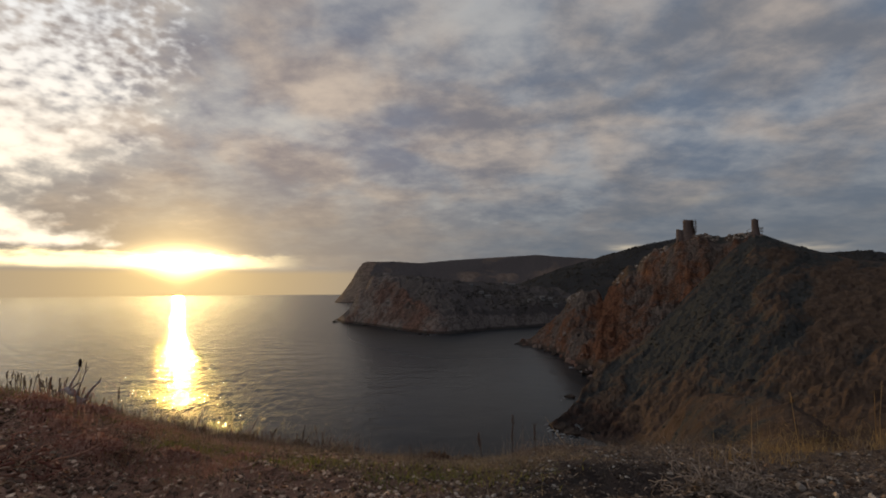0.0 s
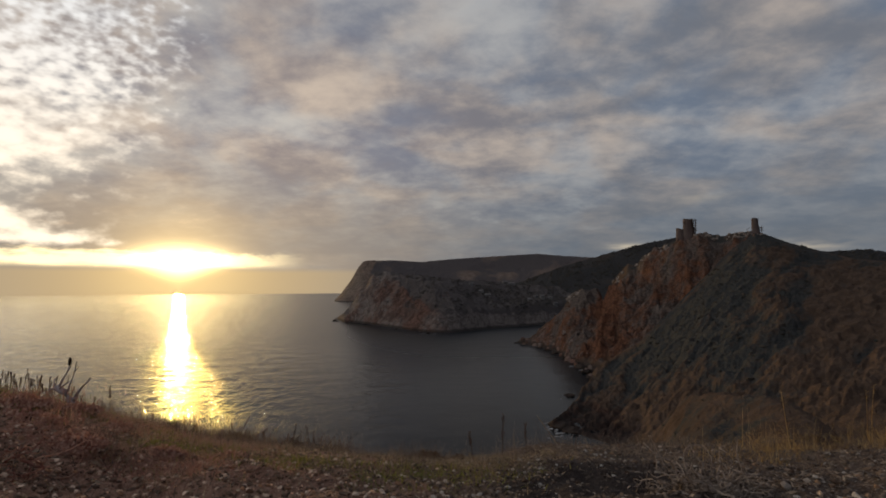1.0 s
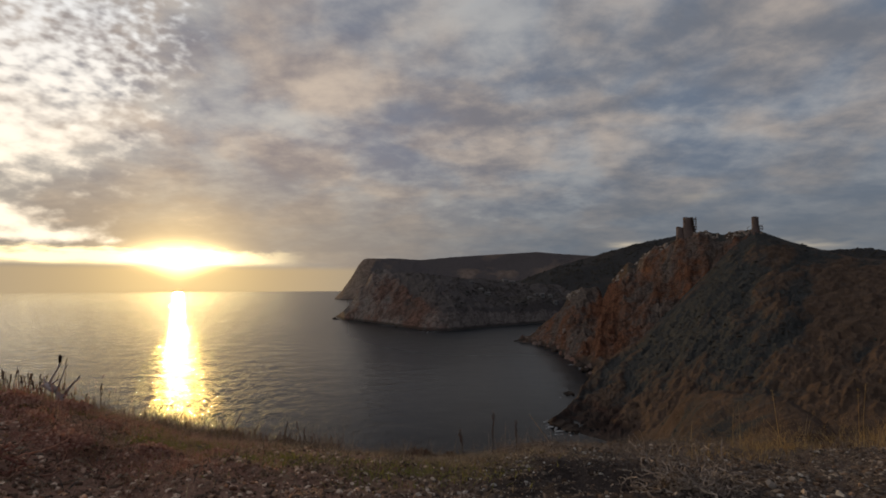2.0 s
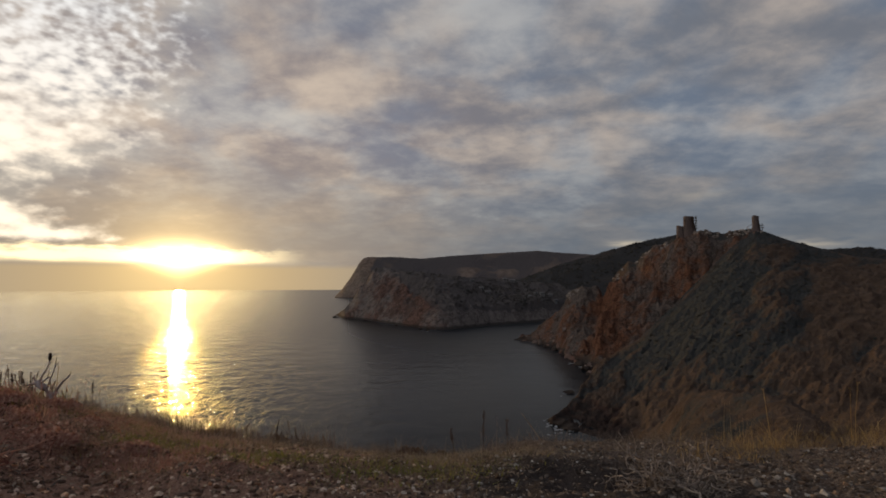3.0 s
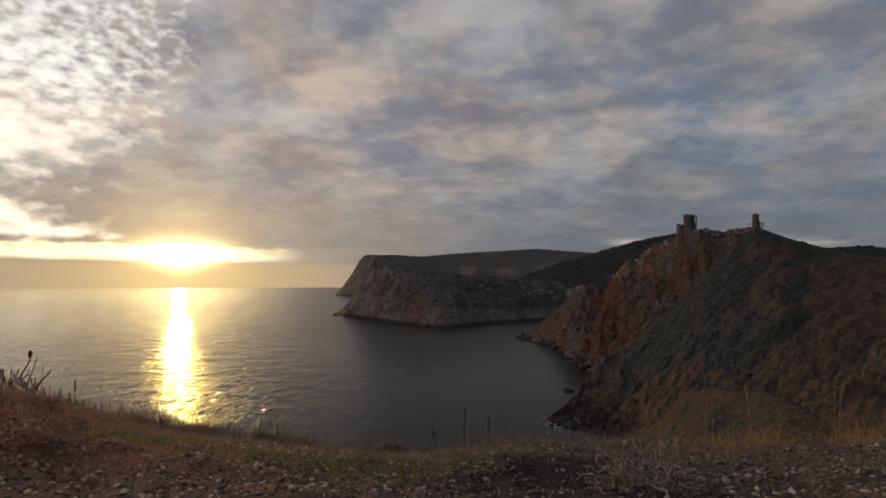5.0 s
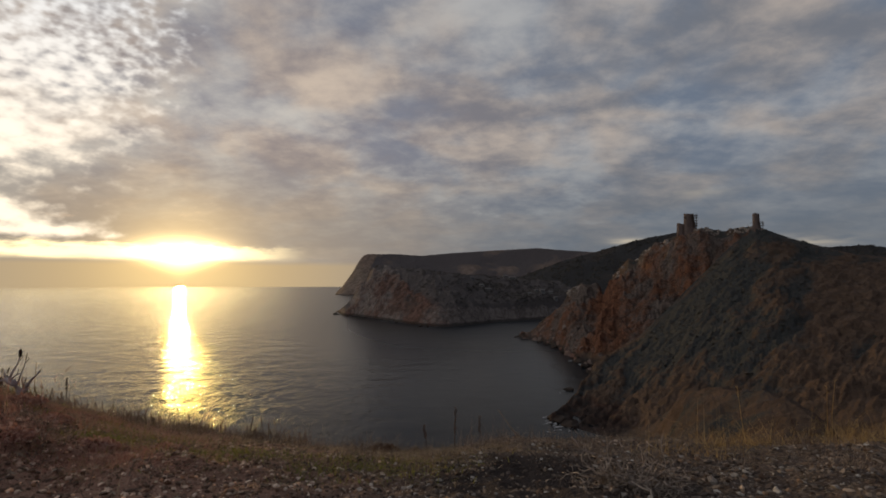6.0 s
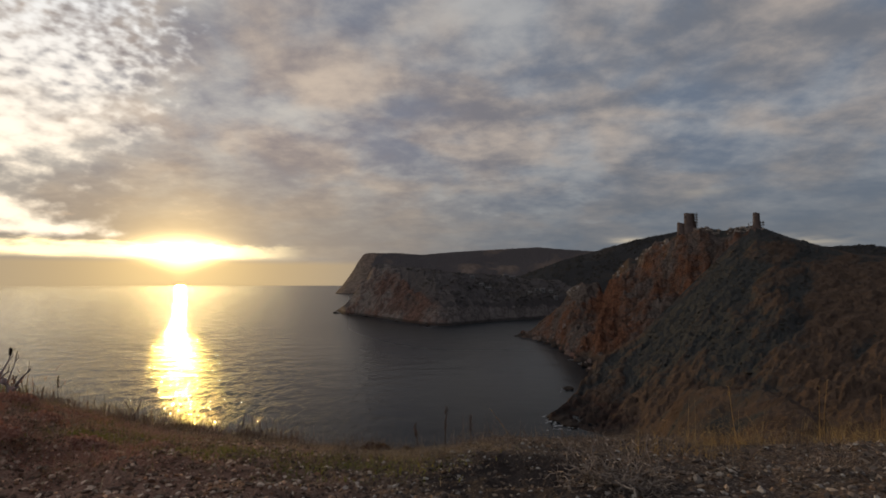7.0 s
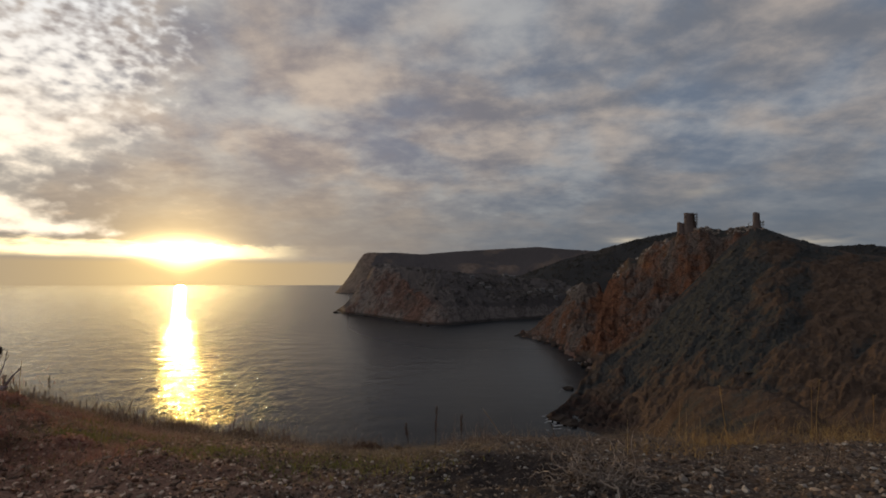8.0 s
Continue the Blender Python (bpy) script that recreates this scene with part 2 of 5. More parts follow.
def ground_material():
    mat, g = material("foreground_soil")
    pos = g.node("ShaderNodeTexCoord", "Object")
    n1 = g.noise(pos, 0.9, 4.0, 0.6)
    n2 = g.noise(pos, 7.0, 5.0, 0.65)
    n3 = g.noise(pos, 60.0, 4.0, 0.7)
    grit = g.node("ShaderNodeTexVoronoi", 0, {"Vector": g.v("ADD", pos, g.scale(g.noise(pos, 20.0, 2.0, 0.5, 0.0, 1), 0.03)), "Scale": 55.0, "Randomness": 1.0})
    tone = g.node("ShaderNodeTexVoronoi", 1, {"Vector": g.v("ADD", pos, g.scale(g.noise(pos, 20.0, 2.0, 0.5, 0.0, 1), 0.03)), "Scale": 55.0, "Randomness": 1.0})
    tone = g.split(tone)[0]
    soil = g.mix(g.step(n1, 0.4, 0.62), (0.084, 0.056, 0.042), (0.134, 0.090, 0.065))
    soil = g.mix(g.step(n2, 0.45, 0.7), soil, (0.070, 0.054, 0.038))
    soil = g.mix(g.step(n3, 0.55, 0.75), soil, (0.20, 0.16, 0.13))
    soil = g.mix(g.m("MULTIPLY", g.step(tone, 0.35, 0.9), g.step(grit, 0.6, 0.3)), soil, (0.24, 0.19, 0.155))
    # left bank: red soil, its colour brightened to imitate veiling glare
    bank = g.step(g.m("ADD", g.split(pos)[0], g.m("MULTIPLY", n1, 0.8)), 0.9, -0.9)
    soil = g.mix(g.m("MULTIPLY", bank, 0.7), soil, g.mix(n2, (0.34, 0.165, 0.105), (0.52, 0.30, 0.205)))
    # darker soil colour round the hollow, with a ragged edge
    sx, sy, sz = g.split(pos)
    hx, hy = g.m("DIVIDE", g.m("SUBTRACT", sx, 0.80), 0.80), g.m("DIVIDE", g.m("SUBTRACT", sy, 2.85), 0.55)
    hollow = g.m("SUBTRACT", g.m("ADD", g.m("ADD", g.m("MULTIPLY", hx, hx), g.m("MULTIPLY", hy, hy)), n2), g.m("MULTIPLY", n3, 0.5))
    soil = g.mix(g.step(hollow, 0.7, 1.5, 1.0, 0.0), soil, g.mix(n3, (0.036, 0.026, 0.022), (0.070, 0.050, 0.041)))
    height = g.m("SUBTRACT", g.m("ADD", g.m("MULTIPLY", n2, 1.5), g.m("MULTIPLY", n3, 0.4)), g.m("MULTIPLY", grit, 0.7))
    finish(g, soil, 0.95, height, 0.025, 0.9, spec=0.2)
    return mat


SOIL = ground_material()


def sea_material():
    mat, g = material("sea_water")
    pos = g.node("ShaderNodeTexCoord", "Object")
    swell = g.node("ShaderNodeMapping", 0, {"Vector": pos, "Rotation": (0, 0, radians(-8)), "Scale": (1.0, 1.35, 1.0)})
    a = g.m("MULTIPLY", g.noise(swell, 0.04, 2.0, 0.5, 0.3), g.step(g.split(pos)[1], 900.0, 3000.0, 1.0, 0.5))
    chop = g.node("ShaderNodeMapping", 0, {"Vector": pos, "Rotation": (0, 0, radians(14)), "Scale": (1.0, 0.55, 1.0)})
    b = g.m("MULTIPLY", g.noise(swell, 0.52, 0.6, 0.5, 0.6), g.step(g.split(pos)[1], 400.0, 2500.0, 1.0, 0.15))
    c = g.noise(chop, 0.21, 4.0, 0.70, 0.5)
    # cat's paws: ruffled streaks between calmer ones
    streak = g.node("ShaderNodeMapping", 0, {"Vector": pos, "Rotation": (0, 0, radians(-14)), "Scale": (1.0, 0.42, 1.0)})
    paws = g.step(g.noise(streak, 0.19, 3.5, 0.70, 0.4), 0.42, 0.58, 0.10, 1.40)
    # the bay lies in the lee of the headland: open water is choppier
    px, py, pz = g.split(pos)
    lee = g.step(g.m("DIVIDE", px, g.m("MAXIMUM", py, 1.0)), -0.52, 0.02)
    wave = g.m("ADD", g.m("MULTIPLY", a, g.m("SUBTRACT", 1.0, g.m("MULTIPLY", lee, 0.5))), g.m("MULTIPLY", b, g.m("SUBTRACT", 0.10, g.m("MULTIPLY", lee, 0.05))))
    wave = g.m("ADD", wave, g.m("MULTIPLY", g.m("MULTIPLY", g.m("SUBTRACT", c, 0.5), paws), g.m("MULTIPLY", g.m("MULTIPLY", g.step(py, 130.0, 800.0, 1.15, 0.22), g.step(py, 900.0, 3200.0, 1.0, 0.8)), g.m("SUBTRACT", 1.0, g.m("MULTIPLY", lee, 0.80)))))
    finish(g, (0.008, 0.011, 0.014), g.m("ADD", 0.03, g.m("MULTIPLY", lee, g.step(py, 300.0, 650.0, 0.18, 0.36))), wave, 1.0, 1.0, spec=0.5, IOR=g.m("SUBTRACT", 1.19, g.m("MULTIPLY", lee, g.step(py, 330.0, 620.0, 0.060, 0.0))))
    return mat


SEA = sea_material()


def stone_material():
    mat, g = material("limestone_gravel")
    pos = g.node("ShaderNodeTexCoord", "Object")
    pick = g.m("FRACT", g.m("ADD", g.node("ShaderNodeObjectInfo", "Random"), g.node("ShaderNodeNewGeometry", "Random Per Island")))
    n = g.noise(pos, 45.0, 4.0, 0.6)
    c = g.mix(g.step(pick, 0.3, 0.75), (0.086, 0.062, 0.049), (0.285, 0.215, 0.163))
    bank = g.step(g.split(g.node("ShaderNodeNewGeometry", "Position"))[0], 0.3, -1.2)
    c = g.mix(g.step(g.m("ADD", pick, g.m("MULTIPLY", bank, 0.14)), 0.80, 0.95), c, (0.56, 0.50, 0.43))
    # left bank stones multiplied brighter and warmer to imitate glare and low sun
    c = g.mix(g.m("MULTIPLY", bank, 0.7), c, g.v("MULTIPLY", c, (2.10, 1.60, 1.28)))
    hue = g.m("FRACT", g.m("MULTIPLY", pick, 7.31))
    c = g.mix(g.m("MULTIPLY", g.step(hue, 0.75, 0.9), 0.6), c, g.v("MULTIPLY", c, (1.25, 0.88, 0.58)))
    c = g.mix(g.step(n, 0.4, 0.7), g.scale(c, 0.7), c)
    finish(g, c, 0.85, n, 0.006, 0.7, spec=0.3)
    return mat


STONE = stone_material()


def blade_material(name, a, b, c, thin=0.4):
    mat, g = material(name)
    pick = g.m("FRACT", g.m("ADD", g.node("ShaderNodeObjectInfo", "Random"), g.node("ShaderNodeNewGeometry", "Random Per Island")))
    col = g.mix(g.step(pick, 0.0, 0.5), a, b)
    col = g.mix(g.step(pick, 0.5, 1.0), col, c)
    front = g.node("ShaderNodeBsdfPrincipled", 0, {"Base Color": col, "Roughness": 0.75, "Specular IOR Level": 0.25})
    lit = g.node("ShaderNodeBsdfTranslucent", 0, {"Color": col})
    both = g.node("ShaderNodeMixShader", 0, {0: thin, 1: front, 2: lit})
    out = g.tree.nodes.new("ShaderNodeOutputMaterial")
    g.tree.links.new(both, out.inputs["Surface"])
    return mat


DRY = blade_material("dry_grass", (0.21, 0.13, 0.062), (0.44, 0.29, 0.125), (0.58, 0.43, 0.20), 0.6)
GREEN = blade_material("green_grass", (0.16, 0.19, 0.042), (0.25, 0.245, 0.06), (0.33, 0.285, 0.09), 0.5)
TWIG = blade_material("dead_twigs", (0.16, 0.12, 0.095), (0.28, 0.215, 0.17), (0.44, 0.345, 0.27), 0.0)
STEM = blade_material("dark_stems", (0.055, 0.032, 0.022), (0.10, 0.056, 0.036), (0.15, 0.085, 0.05), 0.3)


def wall_material():
    mat, g = material("tower_masonry")
    pos = g.node("ShaderNodeTexCoord", "Object")
    n, n2 = g.noise(pos, 0.5, 4.0, 0.6), g.noise(pos, 3.0, 4.0, 0.6)
    c = g.mix(n, (0.105, 0.076, 0.070), (0.21, 0.152, 0.13))
    finish(g, g.mix(g.step(n2, 0.4, 0.65), g.scale(c, 0.65), c), 0.9, n2, 0.15, 0.8)
    return mat


MASONRY = wall_material()

# ------------------------------------------------------------------ terrain


def lattice(ix, iy, seed):
    h = (ix.astype(np.int64) * 374761393 + iy.astype(np.int64) * 668265263 + seed * 974634777) & 0x7FFFFFFF
    h = ((h ^ (h >> 13)) * 1274126177) & 0x7FFFFFFF
    return ((h ^ (h >> 16)) & 0xFFFF) / 65535.0


def grain(x, y, seed=0):
    """Smooth value noise from 0 to 1."""
    x, y = np.asarray(x, float), np.asarray(y, float)
    ix, iy = np.floor(x), np.floor(y)
    fx, fy = x - ix, y - iy
    fx, fy = fx * fx * (3 - 2 * fx), fy * fy * (3 - 2 * fy)
    a, b = lattice(ix, iy, seed), lattice(ix + 1, iy, seed)
    c, d = lattice(ix, iy + 1, seed), lattice(ix + 1, iy + 1, seed)
    return (a * (1 - fx) + b * fx) * (1 - fy) + (c * (1 - fx) + d * fx) * fy


def fbm(x, y, seed=0, octaves=4, fall=0.5):
    total, weight, amount = 0.0, 0.0, 1.0
    for k in range(octaves):
        total = total + amount * grain(x * 2 ** k + 17.3 * k, y * 2 ** k - 9.1 * k, seed + k)
        weight += amount
        amount *= fall
    return total / weight


def ridged(x, y, seed=0, octaves=4):
    total, weight, amount = 0.0, 0.0, 1.0
    for k in range(octaves):
        total = total + amount * (1 - np.abs(2 * grain(x * 2 ** k + 5.7 * k, y * 2 ** k + 3.3 * k, seed + k) - 1))
        weight += amount
        amount *= 0.5
    return total / weight


def smooth(x, lo, hi):
    t = np.clip((x - lo) / (hi - lo), 0, 1)
    return t * t * (3 - 2 * t)


def along(table, a, k):
    """Column k of a table of (azimuth, ...) rows at the azimuths a."""
    return np.interp(a, [row[0] for row in table], [row[k] for row in table])


def eased(table, a, k, s, width=2.4):
    """As along(), but smoothed over a few degrees where s is low, so that kinks of the crest don't run down the slope."""
    soft = sum(along(table, a + d * width, k) for d in (-1, -0.6, -0.3, 0, 0.3, 0.6, 1)) / 7
    return soft + (along(table, a, k) - soft) * s


def sheet(name, xs, ys, zs, mat, attributes=None):
    """One mesh from three grids of coordinates."""
    n, m = xs.shape
    verts = np.stack([xs, ys, zs], -1).reshape(-1, 3)
    i = np.arange(n * m).reshape(n, m)
    faces = np.stack([i[:-1, :-1], i[1:, :-1], i[1:, 1:], i[:-1, 1:]], -1).reshape(-1, 4)
    mesh = bpy.data.meshes.new(name)
    mesh.vertices.add(len(verts))
    mesh.vertices.foreach_set("co", verts.astype(np.float32).ravel())
    mesh.loops.add(faces.size)
    mesh.loops.foreach_set("vertex_index", faces.astype(np.int32).ravel())
    mesh.polygons.add(len(faces))
    mesh.polygons.foreach_set("loop_start", np.arange(0, faces.size, 4, dtype=np.int32))
    mesh.update(calc_edges=True)
    mesh.polygons.foreach_set("use_smooth", np.ones(len(faces), bool))
    attributes = {"iron": np.full(xs.shape, 0.5), **(attributes or {})}
    for key, values in attributes.items():
        mesh.attributes.new(key, "FLOAT", "POINT").data.foreach_set("value", values.astype(np.float32).ravel())
    mesh.materials.append(mat)
    return new(name, mesh)


def polar(az0, az1, n_az, r0, r1, n_r, log=False):
    a = np.linspace(az1, az0, n_az)[None, :]
    r = (np.geomspace(r0, r1, n_r) if log else np.linspace(r0, r1, n_r))[:, None]
    a, r = a + 0 * r, r + 0 * a
    return a, r, r * np.sin(np.radians(a)), r * np.cos(np.radians(a))


def build_sea():
    n = 96
    rings = [0.0, 60.0, 200.0, 600.0, 1600.0, 4960.0]
    bm = bmesh.new()
    rows = [[bm.verts.new((r * math.sin(2 * math.pi * k / n), r * math.cos(2 * math.pi * k / n), 0)) for k in range(n)] for r in rings[1:]]
    mid = bm.verts.new((0, 0, 0))
    for k in range(n):
        bm.faces.new((mid, rows[0][(k + 1) % n], rows[0][k]))
        for q in range(len(rows) - 1):
            bm.faces.new((rows[q][k], rows[q][(k + 1) % n], rows[q + 1][(k + 1) % n], rows[q + 1][k]))
    bmesh.ops.recalc_face_normals(bm, faces=bm.faces)
    mesh = bpy.data.meshes.new("water")
    bm.to_mesh(mesh)
    bm.free()
    mesh.materials.append(SEA)
    return tagged(new("water", mesh), "calm grey sea with small ripples and sun glitter", "sea", kind="structure")


build_sea()

# azimuth in degrees to the right of straight ahead, metres from the viewpoint, metres above the sea
CLIFF_CREST = [(8.2, 545, 2.5), (9.4, 546, 6.5), (10.2, 547, 9.5), (10.6, 547, 15.5), (11.1, 548, 19.5), (11.9, 550, 24.0), (12.6, 545, 29.0), (13.2, 541, 37.0), (13.6, 539, 43.0), (14.3, 535, 53.0), (15.1, 531, 57.0), (16.1, 528, 55.0), (16.9, 525, 50.5), (17.4, 523, 42.5), (17.8, 520, 49.0), (18.2, 517, 61.5), (18.8, 513, 68.1), (20.0, 506, 80.0), (20.8, 502, 77.7), (21.6, 498, 87.2), (23.5, 487, 93.7), (24.9, 480, 99.7), (27.0, 474, 103.3), (29.0, 468, 101.0), (31.7, 460, 102.7), (32.5, 456, 99.0), (34.5, 448, 90.8), (36.6, 440, 84.3), (38.5, 431, 78.7), (41.1, 420, 74.8), (45.5, 400, 67.8)]
CLIFF_FOOT = [(7.6, 562), (8.2, 552), (10.4, 524), (12.5, 475), (13.9, 415), (15.7, 380), (16.1, 357), (22.0, 380), (30.0, 400), (46.0, 330)]
SLOPE_CREST = [(10.8, 226, -3.0), (11.8, 225, 3.0), (13.3, 247, 2.9), (14.5, 270, 3.5), (15.7, 305, 4.8), (16.1, 330, 5.2), (17.4, 346, 10.8), (20.8, 390, 20.0), (24.2, 412, 43.4), (27.4, 435, 68.6), (29.4, 450, 86.1), (30.9, 462, 98.4), (31.7, 459, 101.3), (32.5, 456, 98.5), (34.5, 449, 90.9), (36.6, 442, 84.5), (38.5, 433, 78.8), (41.1, 422, 74.8), (45.5, 402, 67.8)]
SLOPE_FOOT = [(10.8, 231, 0), (11.8, 227, 0), (13.2, 221, 0), (14.4, 218, 0), (15.6, 214, 0), (19.0, 205, 0), (25.0, 190, 6), (33.0, 172, 15), (41.0, 158, 22), (60.0, 150, 32)]
SPUR = [(14.3, 200, -9.1), (18.9, 197, -3.5), (21.7, 195, 3.1), (22.8, 193, 8.8), (23.6, 190, 15.5), (24.7, 188, 21.8), (26.5, 183, 25.7), (29.0, 173, 28.3), (31.3, 164, 29.6), (33.9, 152, 31.4), (35.2, 148, 30.4), (36.4, 144, 29.0), (37.1, 142, 26.2), (37.8, 140, 24.1), (39.3, 140, 21.4)]


def hill_form(a, r):
    """Height of the fortress hill, bareness and scrub at azimuth a and range r."""
    x, y = r * np.sin(np.radians(a)), r * np.cos(np.radians(a))
    # steep sea cliff with its broken crest
    f, c = eased(CLIFF_FOOT, a, 1, smooth(a, 15, 12), 3.0), along(CLIFF_CREST, a, 1)
    s = np.clip((r - f) / (c - f), 0, 1)
    top = eased(CLIFF_CREST, a, 2, smooth(s, 0.55, 0.95), 1.4)
    tilt = (x * 0.8 - y * 0.6) / 30.0
    rough = ridged(x / 34, y / 34, 3, 5) - 0.55
    crag = ridged(x / 12 + fbm(x / 20, y / 20, 33, 2), y / 12, 31, 4) - 0.55
    fissure = ridged(tilt * 2.3, (x * 0.6 + y * 0.8) / 60.0, 36, 4) - 0.55
    body = top * (0.80 * s ** 0.85 + 0.20 * smooth(s, 0.45, 0.9))
    envelope = smooth(s, 0.0, 0.2) * smooth(s, 1.0, 0.8)
    cliff = np.where(r < f, -(f - r) * 0.5, np.where(r > c, top - (r - c) * 0.30, body))
    chips = ridged(x / 5 + 0.5 * fbm(x / 9, y / 9, 34, 2), y / 5, 35, 3) - 0.55
    cliff = cliff + (rough * 24 + crag * 11 + fissure * 12 + chips * 5) * envelope * np.clip(top / 55, 0.25, 1) + crag * 4.0 * smooth(s, 0.8, 1.0) * smooth(a, 31.0, 30.0)
    # broad scrub slope that faces the viewpoint
    f2, z2 = along(SLOPE_FOOT, a, 1), along(SLOPE_FOOT, a, 2)
    c2 = along(SLOPE_CREST, a, 1)
    s2 = np.clip((r - f2) / np.maximum(c2 - f2, 4.0), 0, 1)
    top2 = eased(SLOPE_CREST, a, 2, np.maximum(smooth(s2, 0.6, 0.98), smooth(a, 19, 16)), 3.0)
    q = np.radians(a) - 0.0012 * r
    gully = fbm(q / 0.050 + 0.4 * fbm(x / 30, y / 30, 15, 2), r / 40, 11, 5, 0.62)
    small = ridged(q / 0.018 + fbm(x / 14, y / 14, 16, 2), r / 13, 12, 3)
    env2 = smooth(s2, 0.0, 0.12) * smooth(s2, 1.0, 0.9)
    slope = np.where(r < f2, z2 - (f2 - r) * 0.45, np.where(r > c2, top2 - (r - c2) * 0.75, z2 + (top2 - z2) * s2 ** 1.05))
    slope = slope + (gully - 0.5) * 9 * env2 + (small - 0.5) * 1.6 * env2 + (ridged(x / 9 + 0.5 * fbm(x / 15, y / 15, 21, 2), y / 9, 18, 5) - 0.5) * 3.0 * env2 + (ridged(x / 2.7 + 0.8 * fbm(x / 5, y / 5, 20, 2), y / 2.7, 19, 3) - 0.5) * 1.4 * env2
    # slanting ribs and gullies
    up = (slope - EYE_Z) / r * 57.3
    lean = a - 0.75 * up + 2.2 * (fbm(x / 26, y / 26, 51, 3) - 0.5)
    rib = ridged(lean / 2.1, (a + up) / 7.5, 52, 3) - 0.55
    fine_rib = ridged(lean / 0.85 + 0.6 * fbm(x / 9, y / 9, 55, 2), (a + up) / 3.2, 53, 3) - 0.55
    thin_rib = ridged(lean / 0.36 + 0.8 * fbm(x / 5, y / 5, 57, 2), (a + up) / 1.6, 54, 2) - 0.5
    slope = slope + (rib * 2.8 + fine_rib * 1.5 + thin_rib * 0.7) * env2
    # lower grassy spur
    h3, c3 = eased(SPUR, a, 2, 0.0, 1.6), eased(SPUR, a, 1, 0.0, 1.6)
    before, after = np.maximum(c3 - r, 0), np.maximum(r - c3, 0)
    spur = h3 - 0.17 * before - 0.012 * after ** 2 - 0.1 * after
    spur = spur + (fbm(x / 20, y / 20, 40, 5, 0.62) - 0.5) * (3.0 + 7.0 * smooth(a, 31, 22)) + (ridged(x / 9 + 0.6 * fbm(x / 12, y / 12, 43, 2), y / 6, 42, 4) - 0.5) * 2.6
    # the spur runs into the slope
    k = 0.5 + 9.0 * smooth(a, 33, 23)
    w = np.clip(0.5 + 0.5 * (slope - spur) / k, 0, 1)
    joined = spur * (1 - w) + slope * w + k * w * (1 - w)
    z = np.maximum(cliff, joined)
    bare = np.where(cliff >= joined, smooth(a, 34, 29) * (0.35 + 0.45 * envelope + 0.8 * (rough + fissure)), 0.0)
    shore = smooth(z, 9, 2) * 0.55
    bare = np.maximum(bare, shore)
    patch = 1.02 - gully * 0.85 + 0.10 * small - 0.36 * smooth(a + 9.0 * (fbm(x / 38, y / 38, 59, 4) - 0.5), 28.5, 40) * smooth(s2, 0.95, 0.7) + 0.02 * smooth(a, 29, 22) * smooth(s2, 0.15, 0.4) - 0.30 * smooth(a, 27, 23) * smooth(s2, 0.34, 0.14) + 0.25 * (0.5 - ridged(x / 9, y / 9, 18, 4)) + 0.14 * smooth(s2, 0.35, 0.75) * smooth(a, 34, 30) + 0.05 * smooth(a, 31, 26) * smooth(s2, 0.25, 0.5)
    patch = patch + 0.22 * np.exp(-((a - 27.0 + 5.0 * (fbm(x / 45, y / 45, 58, 3) - 0.5)) / 4.5) ** 2) * smooth(s2, 0.15, 0.4) - 0.16 * smooth(a, 22.5, 18.5)
    patch = patch - (0.60 + 0.30 * smooth(a, 29, 33)) * rib - 0.38 * fine_rib - 0.22 * thin_rib + 0.06 + 0.16 * smooth(s2, 0.45, 0.75) * smooth(a, 37, 33)
    patch = patch - 0.40 * smooth(s2, 0.78, 0.96) * smooth(a, 32.5, 30.5)
    grow = (1 - w) * (-0.04 + 0.92 * fbm(x / 12, y / 7, 44, 4, 0.6) + 0.06 * smooth(a, 31, 23)) + w * patch
    iron = 0.16 + 0.26 * smooth(a + 9.0 * (fbm(x / 40, y / 40, 38, 4) - 0.5), 13.0, 19.0) * (1 - 0.7 * smooth(s, 0.72, 0.95)) + 0.20 * smooth(fissure, -0.15, 0.25)
    iron = iron + 0.20 * smooth(a, 16.5, 15.0) * smooth(z + 20 * rough, 42, 30) - 0.45 * smooth(a, 17.3, 16.4) * smooth(z + 20 * rough, 40, 48) + 0.22 * np.exp(-((a - 17.6) / 1.6) ** 2) * smooth(s, 0.95, 0.7)
    return np.maximum(z, -4), bare, grow, iron


def build_fortress_hill():
    a, r, x, y = polar(6.5, 60.0, 640, 84.0, 620.0, 460)
    z, bare, grow, iron = hill_form(a, r)
    ob = sheet("fortress_hill", x, y, z, HILL, {"bare": bare, "gully": grow, "iron": iron})
    return tagged(ob, "steep rocky hill with red sea cliff and dark scrub slope", "hill", kind="structure")


build_fortress_hill()

HEAD_FOOT = [(-12.6, 1020), (-11.6, 975), (-10.9, 895), (-10.0, 878), (-9.0, 849), (-8.1, 834), (-7.2, 808), (-5.9, 761), (-4.0, 710), (-2.1, 674), (-0.9, 650), (1.0, 657), (4.2, 719), (7.3, 763), (10.4, 803), (13.4, 849), (18.1, 955)]
HEAD_CREST = [(-12.6, 1021, -6.0), (-11.6, 995, 3.1), (-10.9, 932, 14.6), (-10.0, 937, 29.4), (-9.1, 930, 50.0), (-8.5, 936, 62.0), (-7.9, 936, 82.0), (-7.2, 933, 88.0), (-6.0, 916, 86.5), (-4.1, 881, 83.0), (-2.2, 847, 78.7), (-0.9, 825, 75.5), (1.0, 834, 71.1), (4.2, 900, 67.9), (7.3, 948, 63.1), (10.4, 992, 60.0), (13.5, 1042, 60.0), (18.2, 1155, 60.0)]
